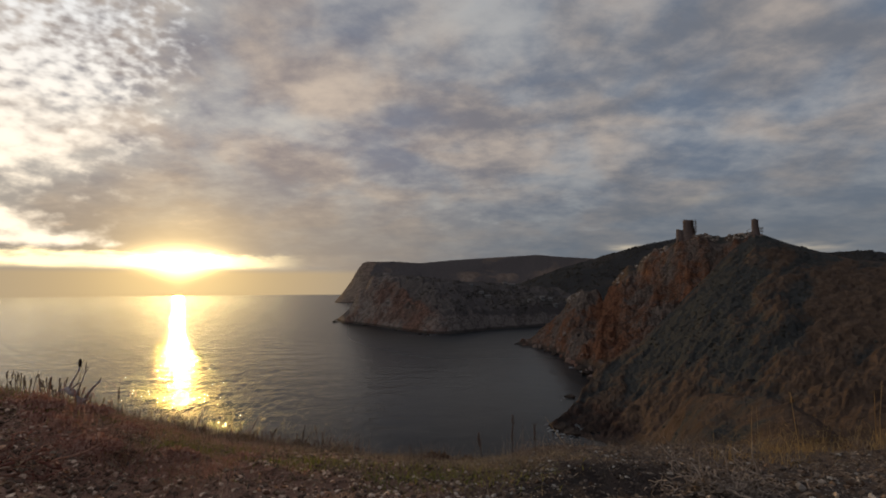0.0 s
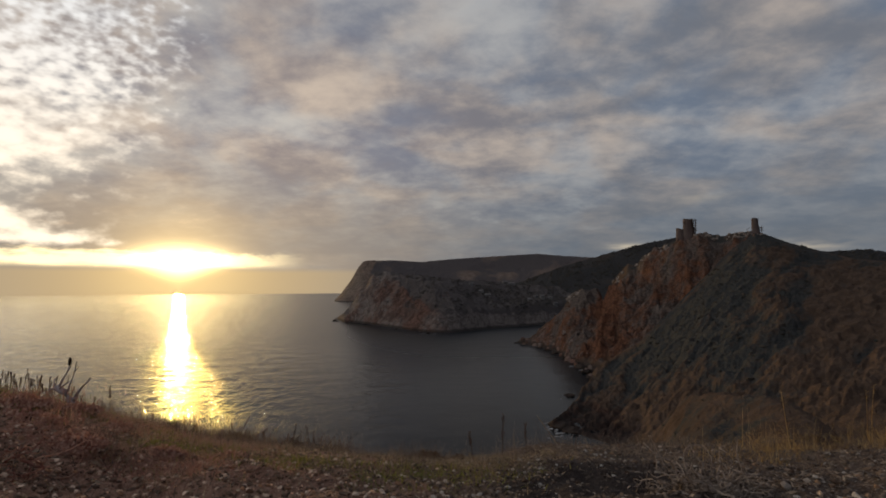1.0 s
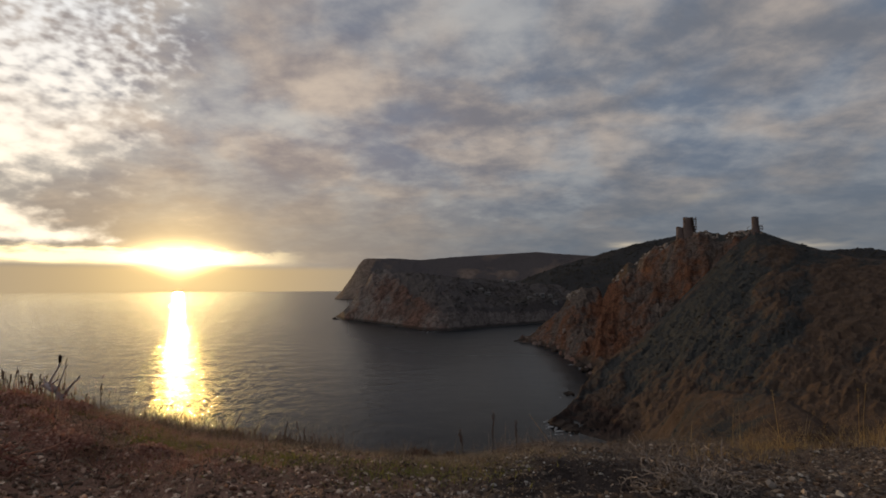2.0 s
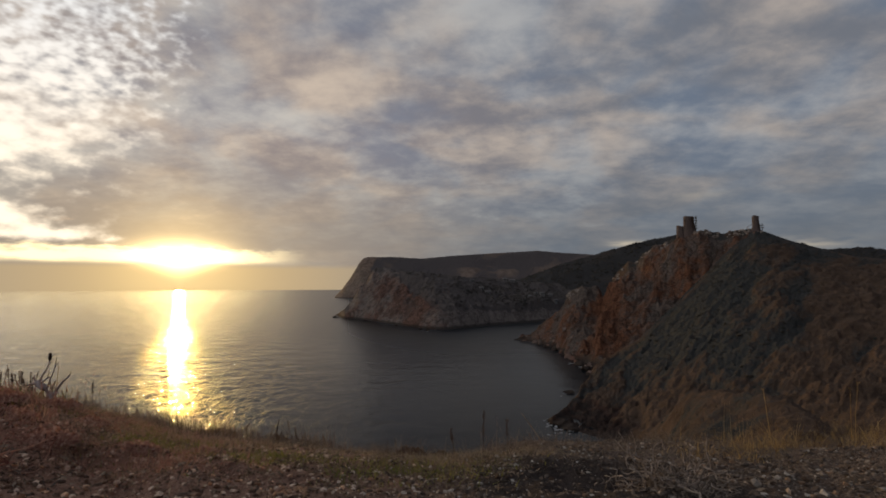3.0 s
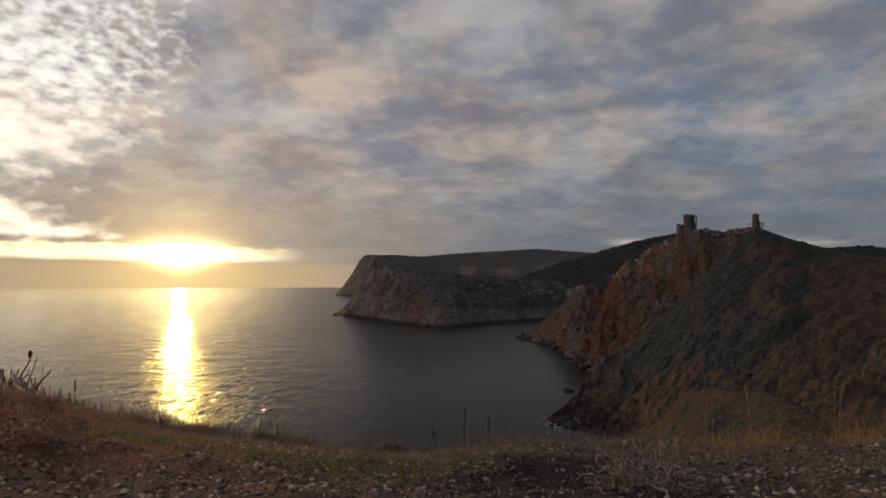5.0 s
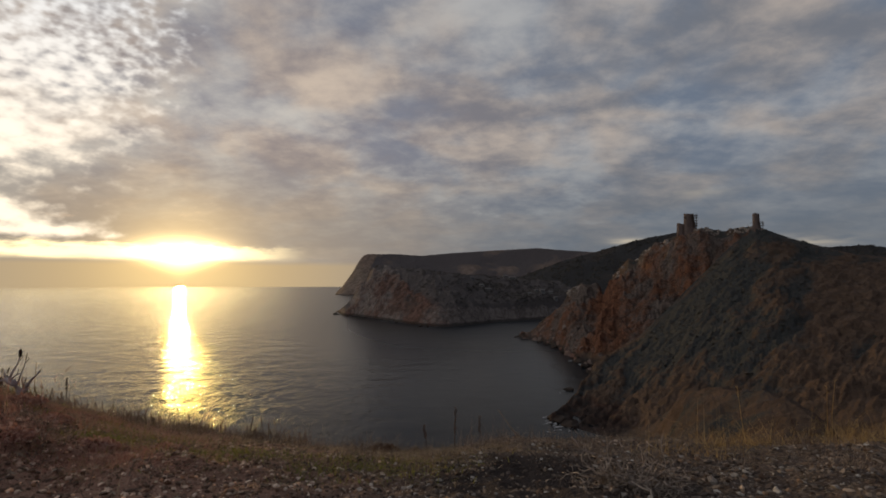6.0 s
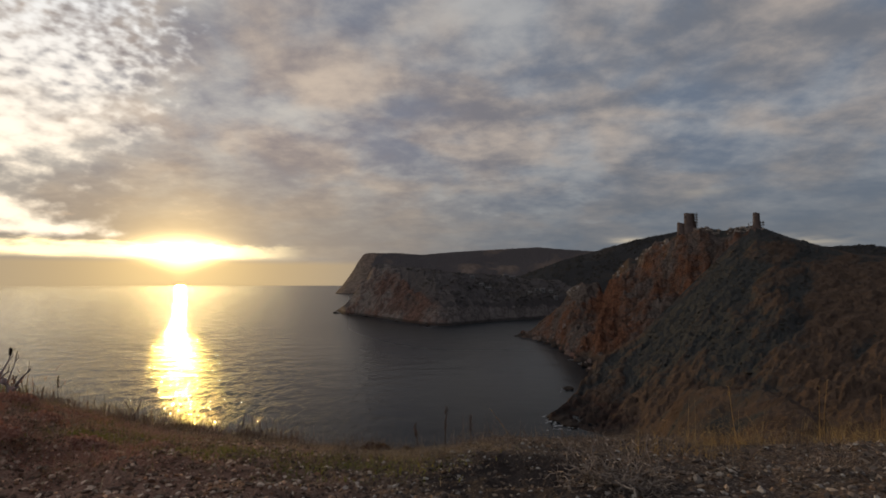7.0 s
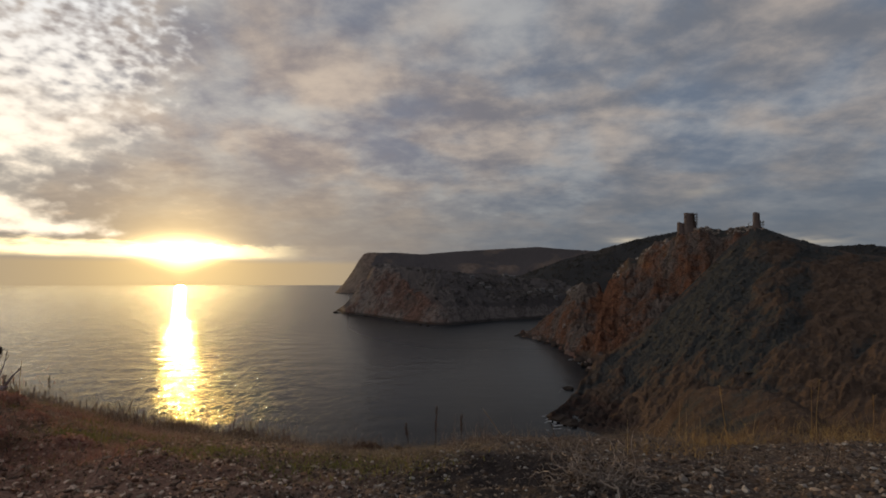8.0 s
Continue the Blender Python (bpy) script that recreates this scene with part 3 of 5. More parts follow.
RIDGE = [(2.0, 1150, 30.0), (4.8, 1150, 52.4), (6.1, 1150, 60.0), (8.6, 1150, 70.1), (11.1, 1150, 87.5), (13.5, 1150, 105.9), (16.5, 1150, 121.5), (18.2, 1150, 131.5), (20.5, 1150, 143.5), (22.2, 1150, 151.0), (24.9, 1150, 160.5), (28.0, 1150, 161.8), (31.3, 1150, 151.8), (34.5, 1150, 133.8), (36.6, 1150, 121.6), (38.6, 1150, 121.9), (39.9, 1150, 122.7), (41.1, 1150, 117.7), (45.5, 1150, 104.7)]
PLATEAU = [(-12.3, 2300, -12.0), (-12.1, 2300, -4.6), (-11.2, 2300, 35.0), (-10.3, 2300, 85.0), (-9.4, 2300, 148.1), (-8.9, 2300, 173.5), (-8.5, 2300, 178.7), (-5.3, 2300, 179.5), (-2.5, 2300, 172.2), (1.0, 2300, 185.1), (4.2, 2300, 192.4), (7.4, 2300, 199.3), (10.5, 2300, 205.7), (13.5, 2300, 194.1), (16.5, 2300, 184.9), (19.4, 2300, 168.4), (29.8, 2300, 126.3)]


def head_form(a, r):
    x, y = r * np.sin(np.radians(a)), r * np.cos(np.radians(a))
    f, c, top = eased(HEAD_FOOT, a, 1, smooth(a, -8, -10), 2.6), eased(HEAD_CREST, a, 1, smooth(a, -8, -10), 2.6), along(HEAD_CREST, a, 2)
    s = np.clip((r - f) / np.maximum(c - f, 5), 0, 1)
    rough = ridged(x / 60, y / 60, 61, 6) - 0.55
    q = np.radians(a) + 0.0004 * r
    chute = ridged(q / 0.022, r / 160, 62, 3) - 0.5
    envelope = smooth(s, 0.0, 0.15) * smooth(s, 1.05, 0.7)
    # rocky slopes towards the open sea, a low cliff under a scrub slope towards the inlet
    inlet = smooth(a + 5.0 * rough, -3.0, 3.0)
    open_side = top * (0.62 * s + 0.38 * s ** 0.5)
    inner_side = np.minimum(top, 24.0) * smooth(s, 0.0, 0.20) ** 0.7 + np.maximum(top - 24.0, 0) * np.clip((s - 0.12) / 0.88, 0, 1) ** 0.9
    z = np.where(r < f, -(f - r) * 0.5, np.where(r > c, top - (r - c) * 0.10, open_side * (1 - inlet) + inner_side * inlet))
    crag = ridged(x / 22, y / 22, 66, 4) - 0.55
    knolls = fbm(x / 75, y / 75, 67, 4) - 0.5
    z = z + (rough * (26 - 14 * inlet) + chute * (7 - 4 * inlet) + crag * (11 - 5 * inlet) + knolls * 22) * envelope * np.clip(top / 50, 0.1, 1)
    z = z + (crag * 3.0 + knolls * 5.0) * smooth(s, 0.7, 1.0) * np.clip(top / 50, 0.0, 1)
    bare = 0.18 + 0.50 * smooth(s, 0.95, 0.2) * smooth(a, 9, 1) + smooth(z, 14, 3) * 0.4 - 0.75 * smooth(a + 9.0 * rough, -5.0, 3.5) * smooth(z + 26 * rough + 14 * crag, 10, 44) + 0.9 * (rough + chute) + 0.65 * smooth(z, 26, 9) * smooth(a, 0, 3)
    grow = smooth(s, 0.1, 0.9) * 0.4 + 0.45 + 0.4 * rough + 0.35 * smooth(a, -2, 2)
    return np.maximum(z, -4), bare, grow


def build_headland():
    a, r, x, y = polar(-12.4, 19.0, 520, 630.0, 1300.0, 300)
    z, bare, grow = head_form(a, r)
    ob = sheet("headland", x, y, z, HEAD, {"bare": bare, "gully": grow, "iron": 0.45 + 0.45 * np.exp(-((a + 2.5) / 2.6) ** 2) * smooth(r, 600, 780) - 0.4 * smooth(a, 0, 3)})
    return tagged(ob, "bare brown headland falling in cliffs to the sea", "headland", kind="structure")


def back_form(table, r0, face, a, r):
    """Height and rise from foot to crest of the land behind the inlet."""
    x, y = r * np.sin(np.radians(a)), r * np.cos(np.radians(a))
    c, top = along(table, a, 1), along(table, a, 2)
    bumps = fbm(x / 120, y / 120, 71, 5) - 0.5
    s = np.clip((r - r0) / (c - r0), 0, 1)
    base = -6.0
    z = np.where(r > c, top - (r - c) * 0.12, base + (top - base) * (face * s + (1 - face) * s ** 0.5))
    z = z + bumps * 24 * smooth(s, 0, 0.2) * smooth(s, 1.0, 0.7) * np.clip(top / 80, 0, 1)
    return z + (fbm(a * 6, r / 90, 75, 3) - 0.5) * 3.0 * smooth(s, 0.6, 1.0)


def build_back_land(name, table, mat, az0, az1, r0, r1, face, label):
    a, r, x, y = polar(az0, az1, 320, r0, r1, 90)
    z = back_form(table, r0, face, a, r)
    bare = smooth(a + 6.0 * (fbm(x / 60, y / 200, 78, 4) - 0.5), -6.0, -8.2) * 0.9 + 0.10
    fields = np.exp(-((a - 5.2) / 4.2) ** 4 - ((z - 108) / 26) ** 4) if name == "far_plateau" else 0.0
    grow = 0.42 + 1.2 * (fbm(x / 110, y / 60, 77, 5, 0.6) - 0.36) - 0.5 * fields * smooth(fbm(x / 90, y / 40, 83, 3), 0.38, 0.62)
    ob = sheet(name, x, y, z, mat, {"bare": bare, "gully": grow})
    return tagged(ob, label, "hill", kind="structure")


build_headland()
build_back_land("dark_ridge", RIDGE, DARK, 2.2, 60.0, 860.0, 1300.0, 0.9, "dark wooded ridge behind the inlet")
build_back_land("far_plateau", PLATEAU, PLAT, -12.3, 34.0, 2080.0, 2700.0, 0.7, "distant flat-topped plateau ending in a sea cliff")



def scrub_material(name, dark, pale):
    mat, g = material(name)
    pick = g.node("ShaderNodeNewGeometry", "Random Per Island")
    pos = g.node("ShaderNodeTexCoord", "Object")
    n = g.noise(pos, 1.4, 4.0, 0.65)
    c = g.mix(pick, dark, pale)
    finish(g, g.mix(n, g.scale(c, 0.55), c), 0.95, n, 0.3, 0.8, spec=0.1)
    return mat


SCRUB = scrub_material("scrub_foliage", (0.055, 0.053, 0.045), (0.105, 0.086, 0.070))
HEAD_SCRUB = scrub_material("headland_scrub", (0.085, 0.078, 0.068), (0.150, 0.122, 0.105))


def build_scrub(name, label, a, r, z, sizes, seed, mat, detail=1):
    """Many ragged bushes as one mesh, each a jagged low clump."""
    rng = np.random.default_rng(seed)
    units = []
    for k in range(6):
        bm = bmesh.new()
        bmesh.ops.create_icosphere(bm, subdivisions=detail, radius=1.0)
        lump = random.Random(seed + k)
        for v in bm.verts:
            swell = 0.55 + 0.9 * abs(noise.noise(v.co * 1.7 + Vector((7.0 * k, seed, 0)))) + lump.uniform(-0.22, 0.30)
            v.co = Vector((v.co.x * swell, v.co.y * swell, max(v.co.z, -0.3) * swell * 0.75))
        bm.verts.index_update()
        units.append((np.array([v.co[:] for v in bm.verts]), np.array([[v.index for v in f.verts] for f in bm.faces])))
        bm.free()
    verts, faces, at = [], [], 0
    xs, ys = r * np.sin(np.radians(a)), r * np.cos(np.radians(a))
    for x, y, h, size in zip(xs, ys, z, sizes):
        pts, tri = units[rng.integers(len(units))]
        t = rng.uniform(0, 2 * np.pi)
        p = pts * size * rng.uniform(0.7, 1.3, 3)
        verts.append(np.stack([p[:, 0] * np.cos(t) - p[:, 1] * np.sin(t) + x, p[:, 0] * np.sin(t) + p[:, 1] * np.cos(t) + y, p[:, 2] + h], 1))
        faces.append(tri + at)
        at += len(pts)
    mesh = bpy.data.meshes.new(name)
    mesh.from_pydata(np.concatenate(verts).tolist(), [], np.concatenate(faces).tolist())
    mesh.update()
    mesh.materials.append(mat)
    return tagged(new(name, mesh), label, "bushes", kind="stuff")


def build_all_scrub():
    rng = np.random.default_rng(64)
    a, r = rng.uniform(15.5, 46.0, 9000), np.sqrt(rng.uniform(175.0 ** 2, 450.0 ** 2, 9000))
    z, bare, grow, iron = hill_form(a, r)
    ok = (z > 5) & (bare < 0.3) & (grow + 0.25 * rng.uniform(-1, 1, 9000) > 0.72) & (r < along(CLIFF_CREST, a, 1) - 14)
    build_scrub("hill_scrub", "dark low scrub dotted over the fortress slope", a[ok], r[ok], z[ok], 0.25 + rng.exponential(0.32, ok.sum()).clip(0, 1.3), 71, SCRUB)
    a, r = rng.uniform(-8.0, 18.0, 16000), np.sqrt(rng.uniform(665.0 ** 2, 1010.0 ** 2, 16000))
    z, bare, grow = head_form(a, r)
    ok = (z > 14) & (bare + 0.25 * rng.uniform(-1, 1, 16000) < 0.28) & (fbm(a * 1.4, r / 26, 79, 3) > 0.40)
    build_scrub("headland_scrub", "dark bushes and low trees on the headland", a[ok], r[ok], z[ok], 0.6 + rng.exponential(0.8, ok.sum()).clip(0, 3.0), 72, HEAD_SCRUB)
    a, r = rng.uniform(3.0, 45.0, 14000), rng.uniform(900.0, 1152.0, 14000)
    z = back_form(RIDGE, 860.0, 0.9, a, r)
    ok = (z > 20) & (fbm(a * 1.2, r / 30, 81, 3) > 0.40)
    build_scrub("ridge_scrub", "dark low woodland on the ridge behind the inlet", a[ok], r[ok], z[ok], 0.8 + rng.exponential(0.8, ok.sum()).clip(0, 2.4), 73, SCRUB)


build_all_scrub()

# ------------------------------------------------------------------ foreground knoll


def ground_z(x, y):
    """Height of the knoll on which the slider stands."""
    x, y = np.asarray(x, float), np.asarray(y, float)
    p = np.maximum(y, 0)
    z = -0.80 - 0.031 * np.minimum(p, 6.5) ** 2
    z = z - 0.10 * np.clip(p - 5.4, 0, 2) ** 2 - 0.75 * np.clip(p - 7.4, 0, None)
    z = z + 0.42 * smooth(-x / (0.6 + 0.25 * np.maximum(p, 2.4)), 1.1, 2.6) + 0.12 * smooth(-x, 0.0, 1.8) + 0.06 * np.exp(-((x + 2.9) / 0.7) ** 2 - ((y - 3.5) / 0.5) ** 2)
    z = z + 0.04 * smooth(x, 1.0, 3.0) * smooth(y, 4.5, 2.0)
    z = z - 0.10 * np.exp(-((x - 0.75) / 0.40) ** 2 - ((y - 2.95) / 0.28) ** 2)
    z = z - (0.07 * smooth(p, 1.2, 2.9) + 0.05 * smooth(p, 3.6, 4.8)) * smooth(x, 0.9, -0.1) * smooth(x, -2.75, -1.2)
    z = z + 0.03 * np.clip(-y, 0, 200)
    z = z + (fbm(x / 1.7, y / 1.7, 90, 3) - 0.5) * (0.22 - 0.12 * smooth(y, 2.6, 3.4) * smooth(x, 0.6, -0.2)) + (fbm(x / 0.35, y / 0.35, 93, 4, 0.6) - 0.5) * (0.09 + 0.06 * smooth(x, 0.2, -0.6)) * (1 - 0.6 * smooth(y, 2.8, 3.5) * smooth(x, 0.6, -0.2))
    z = z + (ridged(x / 0.30, y / 0.22, 97, 4) - 0.5) * 0.09 * smooth(x, -0.2, 0.5) * smooth(x, 2.2, 1.3) * smooth(y, 3.6, 3.1)
    return EYE_Z + z


def build_ground():
    rings = np.concatenate([np.geomspace(0.03, 1.5, 40)[:-1], np.linspace(1.5, 7.0, 290)[:-1], np.geomspace(7.0, 190.0, 70)])
    a = np.concatenate([np.linspace(180.0, 58.0, 60)[:-1], np.linspace(58.0, -58.0, 440)[:-1], np.linspace(-58.0, -180.0, 60)])[None, :]
    a, r = a + 0 * rings[:, None], rings[:, None] + 0 * a
    x, y = r * np.sin(np.radians(a)), r * np.cos(np.radians(a))
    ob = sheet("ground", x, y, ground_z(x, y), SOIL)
    return tagged(ob, "stony brown soil knoll above the sea", "ground", kind="structure")


ground = build_ground()

# ------------------------------------------------------------------ building helpers


def part(name, bm, mat, parent, label="", soft=False):
    """Links a bmesh as one mesh object under a thing or a part."""
    bmesh.ops.recalc_face_normals(bm, faces=bm.faces)
    mesh = bpy.data.meshes.new(name)
    bm.to_mesh(mesh)
    bm.free()
    if soft:
        mesh.polygons.foreach_set("use_smooth", np.ones(len(mesh.polygons), bool))
    mesh.materials.append(mat)
    ob = new(name, mesh)
    ob.parent = parent
    return tagged(ob, label)


def empty(name, m, label, category, group=""):
    ob = new(name)
    ob.empty_display_size = 0.1
    ob.matrix_world = m
    return tagged(ob, label, category, group)


def tube(bm, points, radii, sides=6):
    """A tapered bent tube through the points."""
    points = [Vector(p) for p in points]
    rings = []
    for k, p in enumerate(points):
        d = (points[min(k + 1, len(points) - 1)] - points[max(k - 1, 0)]).normalized()
        u = d.orthogonal().normalized()
        w = d.cross(u)
        rings.append([bm.verts.new(p + (u * math.cos(2 * math.pi * q / sides) + w * math.sin(2 * math.pi * q / sides)) * radii[k]) for q in range(sides)])
    for a, b in zip(rings, rings[1:]):
        for q in range(sides):
            bm.faces.new((a[q], a[(q + 1) % sides], b[(q + 1) % sides], b[q]))
    bm.faces.new(rings[0][::-1])
    bm.faces.new(rings[-1])


def box(bm, centre, size, turn=0.0, bevel=0.0):
    made = bmesh.ops.create_cube(bm, size=1.0)["verts"]
    bmesh.ops.scale(bm, vec=size, verts=made)
    if bevel:
        edges = list({e for v in made for e in v.link_edges})
        made = list({v for f in bmesh.ops.bevel(bm, geom=edges, offset=bevel, segments=1, affect="EDGES")["faces"] for v in f.verts} | {v for v in made if v.is_valid})
    bmesh.ops.rotate(bm, cent=(0, 0, 0), matrix=Matrix.Rotation(turn, 3, "Z"), verts=made)
    bmesh.ops.translate(bm, vec=centre, verts=made)


def boulder_mesh(name, seed, mat, detail=2, flat=0.7):
    rng = random.Random(seed)
    bm = bmesh.new()
    bmesh.ops.create_icosphere(bm, subdivisions=detail, radius=1.0)
    cuts = [(Vector((rng.gauss(0, 1), rng.gauss(0, 1), rng.gauss(0, 1))).normalized(), rng.uniform(0.40, 0.8)) for _ in range(11)]
    for v in bm.verts:
        for n, d in cuts:
            over = v.co.dot(n) - d
            if over > 0:
                v.co -= n * over * 0.9
        v.co *= 1 + 0.10 * noise.noise(v.co * 2.3 + Vector((seed, 0, 0)))
        v.co.z *= flat
    mesh = bpy.data.meshes.new(name)
    bm.to_mesh(mesh)
    bm.free()
    mesh.materials.append(mat)
    return mesh


def spot(a, r):
    return r * math.sin(radians(a)), r * math.cos(radians(a))


def hill_z(a, r):
    return float(hill_form(np.array([[a]]), np.array([[r]]))[0][0, 0])


def head_z(a, r):
    return float(head_form(np.array([[a]]), np.array([[r]]))[0][0, 0])


# ------------------------------------------------------------------ fortress ruins


def ragged_drum(bm, radius, height, taper, seed, sides=28, levels=10, ragged=1.5, wall=0.9):
    """A hollow round tower with a broken upper edge."""
    rng = random.Random(seed)
    tops = [height - ragged * (0.5 + 0.5 * math.sin(2 * math.pi * q / sides * 2 + seed)) - rng.uniform(0, ragged * 0.6) for q in range(sides)]
    outer, inner = [], []
    for k in range(levels + 1):
        t = k / levels
        ring = []
        for q in range(sides):
            a = 2 * math.pi * q / sides
            rr = radius * (1 - taper * t) + rng.uniform(-0.10, 0.10)
            ring.append(bm.verts.new((rr * math.cos(a), rr * math.sin(a), tops[q] * t if k else -4.5)))
        outer.append(ring)
    for t in (1.0, 0.4):
        inner.append([bm.verts.new(((radius - wall) * (1 - taper) * math.cos(2 * math.pi * q / sides), (radius - wall) * (1 - taper) * math.sin(2 * math.pi * q / sides), tops[q] * t - 0.05)) for q in range(sides)])
    rows = outer + inner
    for a, b in zip(rows, rows[1:]):
        for q in range(sides):
            bm.faces.new((a[q], a[(q + 1) % sides], b[(q + 1) % sides], b[q]))


def niche(bm, radius, angle, z, w, h, depth=0.5):
    """Frame stones round a slit window, proud of the wall."""
    c, s_ = math.cos(angle), math.sin(angle)
    for dx, dz, sx, sz in ((-w / 2 - 0.15, 0, 0.3, h), (w / 2 + 0.15, 0, 0.3, h), (0, h / 2 + 0.15, w + 0.6, 0.3), (0, -h / 2 - 0.12, w + 0.6, 0.24)):
        box(bm, (c * radius - s_ * dx, s_ * radius + c * dx, z + dz), (0.35, sx, sz), angle)


def scaffold(parent, x, y, w, d, heights, top, mat):
    """Timber scaffold: upright posts, ledgers and decks."""
    for px_ in (x, x + w):
        for py_ in (y, y + d):
            bm = bmesh.new()
            tube(bm, [(px_, py_, -3.0), (px_, py_, top)], (0.20, 0.17))
            part("scaffold_post", bm, mat, parent, "weathered timber scaffold post")
    for h in heights:
        bm = bmesh.new()
        box(bm, (x + w / 2, y + d / 2, h), (w + 2.0, d + 0.8, 0.40), 0.0, 0.03)
        part("scaffold_deck", bm, mat, parent, "dark plank scaffold deck")
        bm = bmesh.new()
        tube(bm, [(x - 0.7, y, h + 1.0), (x + w + 0.9, y, h + 1.05)], (0.09, 0.09))
        part("guard_rail", bm, mat, parent)


def dark_material(name, colour):
    mat, g = material(name)
    pos = g.node("ShaderNodeTexCoord", "Object")
    n = g.noise(pos, 2.0, 4.0, 0.6)
    finish(g, g.mix(n, tuple(0.6 * c for c in colour), colour), 0.85, n, 0.03, 0.5)
    return mat


TIMBER = dark_material("old_timber", (0.10, 0.065, 0.045))
PLASTER = dark_material("pale_plaster", (0.25, 0.235, 0.22))
ROOF = dark_material("roof_sheet", (0.21, 0.185, 0.17))
GLASS = dark_material("dark_window", (0.03, 0.035, 0.04))


def crag_material():
    mat, g = material("crest_rock")
    pos = g.node("ShaderNodeTexCoord", "Object")
    n1, n2 = g.noise(pos, 1.6, 4.0, 0.6), g.noise(pos, 6.0, 4.0, 0.65)
    c = g.mix(g.step(n1, 0.4, 0.62), (0.20, 0.155, 0.125), (0.36, 0.30, 0.25))
    c = g.mix(g.step(n2, 0.52, 0.7), c, (0.13, 0.10, 0.08))
    finish(g, c, 0.92, n2, 0.12, 0.9, spec=0.2)
    return mat


CRAG = crag_material()
FOAM, g_ = material("sea_foam")
finish(g_, (0.40, 0.40, 0.40), 0.7)


def build_keep():
    a, r = 25.85, 476.0
    x, y = spot(a, r)
    base = EYE_Z + r * 0.0905 - 2.0
    keep = empty("ruined_keep", Matrix.Translation((x, y, base)) @ Matrix.Rotation(radians(-a), 4, "Z"), "ruined round stone keep with timber scaffold on the summit", "tower")
    bm = bmesh.new()
    ragged_drum(bm, 5.0, 8.8, 0.10, 5, ragged=1.2)
    bmesh.ops.translate(bm, vec=(0.9, 0.6, 0.0), verts=bm.verts)
    part("lower_stage", bm, MASONRY, keep)
    bm = bmesh.new()
    ragged_drum(bm, 4.2, 16.0, 0.05, 9, ragged=1.3)
    bmesh.ops.translate(bm, vec=(0.4, 0.0, 0.0), verts=bm.verts)
    part("upper_stage", bm, MASONRY, keep)
    bm = bmesh.new()
    ragged_drum(bm, 4.0, 8.6, 0.1, 3, sides=9, ragged=1.0)
    bmesh.ops.translate(bm, vec=(-5.6, 1.5, -0.5), verts=bm.verts)
    part("annex", bm, MASONRY, keep, "lower broken annex wall")
    for ang, z in ((-1.6, 6.0), (-2.3, 12.0), (-1.2, 12.5)):
        bm = bmesh.new()
        niche(bm, 4.6 if z < 9 else 4.15, ang, z, 0.7, 1.5)
        part("window_surround", bm, MASONRY, keep)
    scaffold(keep, 3.4, -3.4, 2.6, 3.2, (5.0, 7.2, 9.4, 11.6, 13.6), 15.2, TIMBER)
    return keep


def build_turret():
    a, r = 31.72, 457.0
    x, y = spot(a, r)
    base = hill_z(a, r) - 0.8
    turret = empty("round_turret", Matrix.Translation((x, y, base)) @ Matrix.Rotation(radians(-a), 4, "Z"), "slender ruined round stone turret on the crest", "tower")
    bm = bmesh.new()
    ragged_drum(bm, 2.45, 12.2, 0.06, 21, sides=22, ragged=0.5, wall=0.6)
    part("drum", bm, MASONRY, turret)
    bm = bmesh.new()
    niche(bm, 2.35, -1.7, 7.0, 0.6, 1.3)
    part("window_surround", bm, MASONRY, turret)
    bm = bmesh.new()
    ragged_drum(bm, 3.4, 4.2, 0.15, 27, sides=14, ragged=1.5)
    part("broken_skirt", bm, MASONRY, turret)
    scaffold(turret, 2.6, -1.0, 1.6, 2.0, (2.4, 4.4), 5.2, TIMBER)
    bm = bmesh.new()
    tube(bm, [(-6.0, 0, 3.4), (-2.2, 0, 5.6)], (0.14, 0.12))
    tube(bm, [(-5.4, 0, 0.5), (-5.4, 0, 3.8)], (0.13, 0.12))
    part("guard_rail", bm, TIMBER, turret)
    return turret


build_keep()
build_turret()


def build_boulders():
    rng = random.Random(4)
    shapes = [boulder_mesh("boulder", 40 + k, CRAG, 3) for k in range(5)]
    # azimuth span, how far behind or before the crest, count, size
    spans = [(26.2, 28.2, -6, 4, 14, 1.4, 3.2), (28.2, 29.6, -5, 3, 8, 0.8, 1.6), (29.8, 31.3, -8, 2, 18, 1.0, 2.2), (31.9, 32.6, -8, 1, 7, 0.8, 1.6),
             (17.6, 25.6, -14, 0, 26, 1.2, 3.0), (13.6, 15.4, -16, 0, 8, 1.2, 2.4), (14.0, 16.7, -14, -2, 17, 2.4, 4.8)]
    for a0, a1, d0, d1, count, s0, s1 in spans:
        for _ in range(count):
            a = rng.uniform(a0, a1)
            r = float(np.interp(a, [q[0] for q in CLIFF_CREST], [q[1] for q in CLIFF_CREST])) + rng.uniform(d0, d1)
            size = rng.uniform(s0, s1)
            x, y = spot(a, r)
            ob = new("boulder", rng.choice(shapes))
            ob.location = (x, y, hill_z(a, r) - size * 0.15)
            ob.rotation_euler = (rng.uniform(-0.3, 0.3), rng.uniform(-0.3, 0.3), rng.uniform(0, 6.3))
            ob.scale = (size * rng.uniform(0.8, 1.2), size, size * rng.uniform(0.9, 1.5))
            tagged(ob, "weathered pale limestone boulder on the rocky crest", "boulder", "boulders on the crest")


build_boulders()


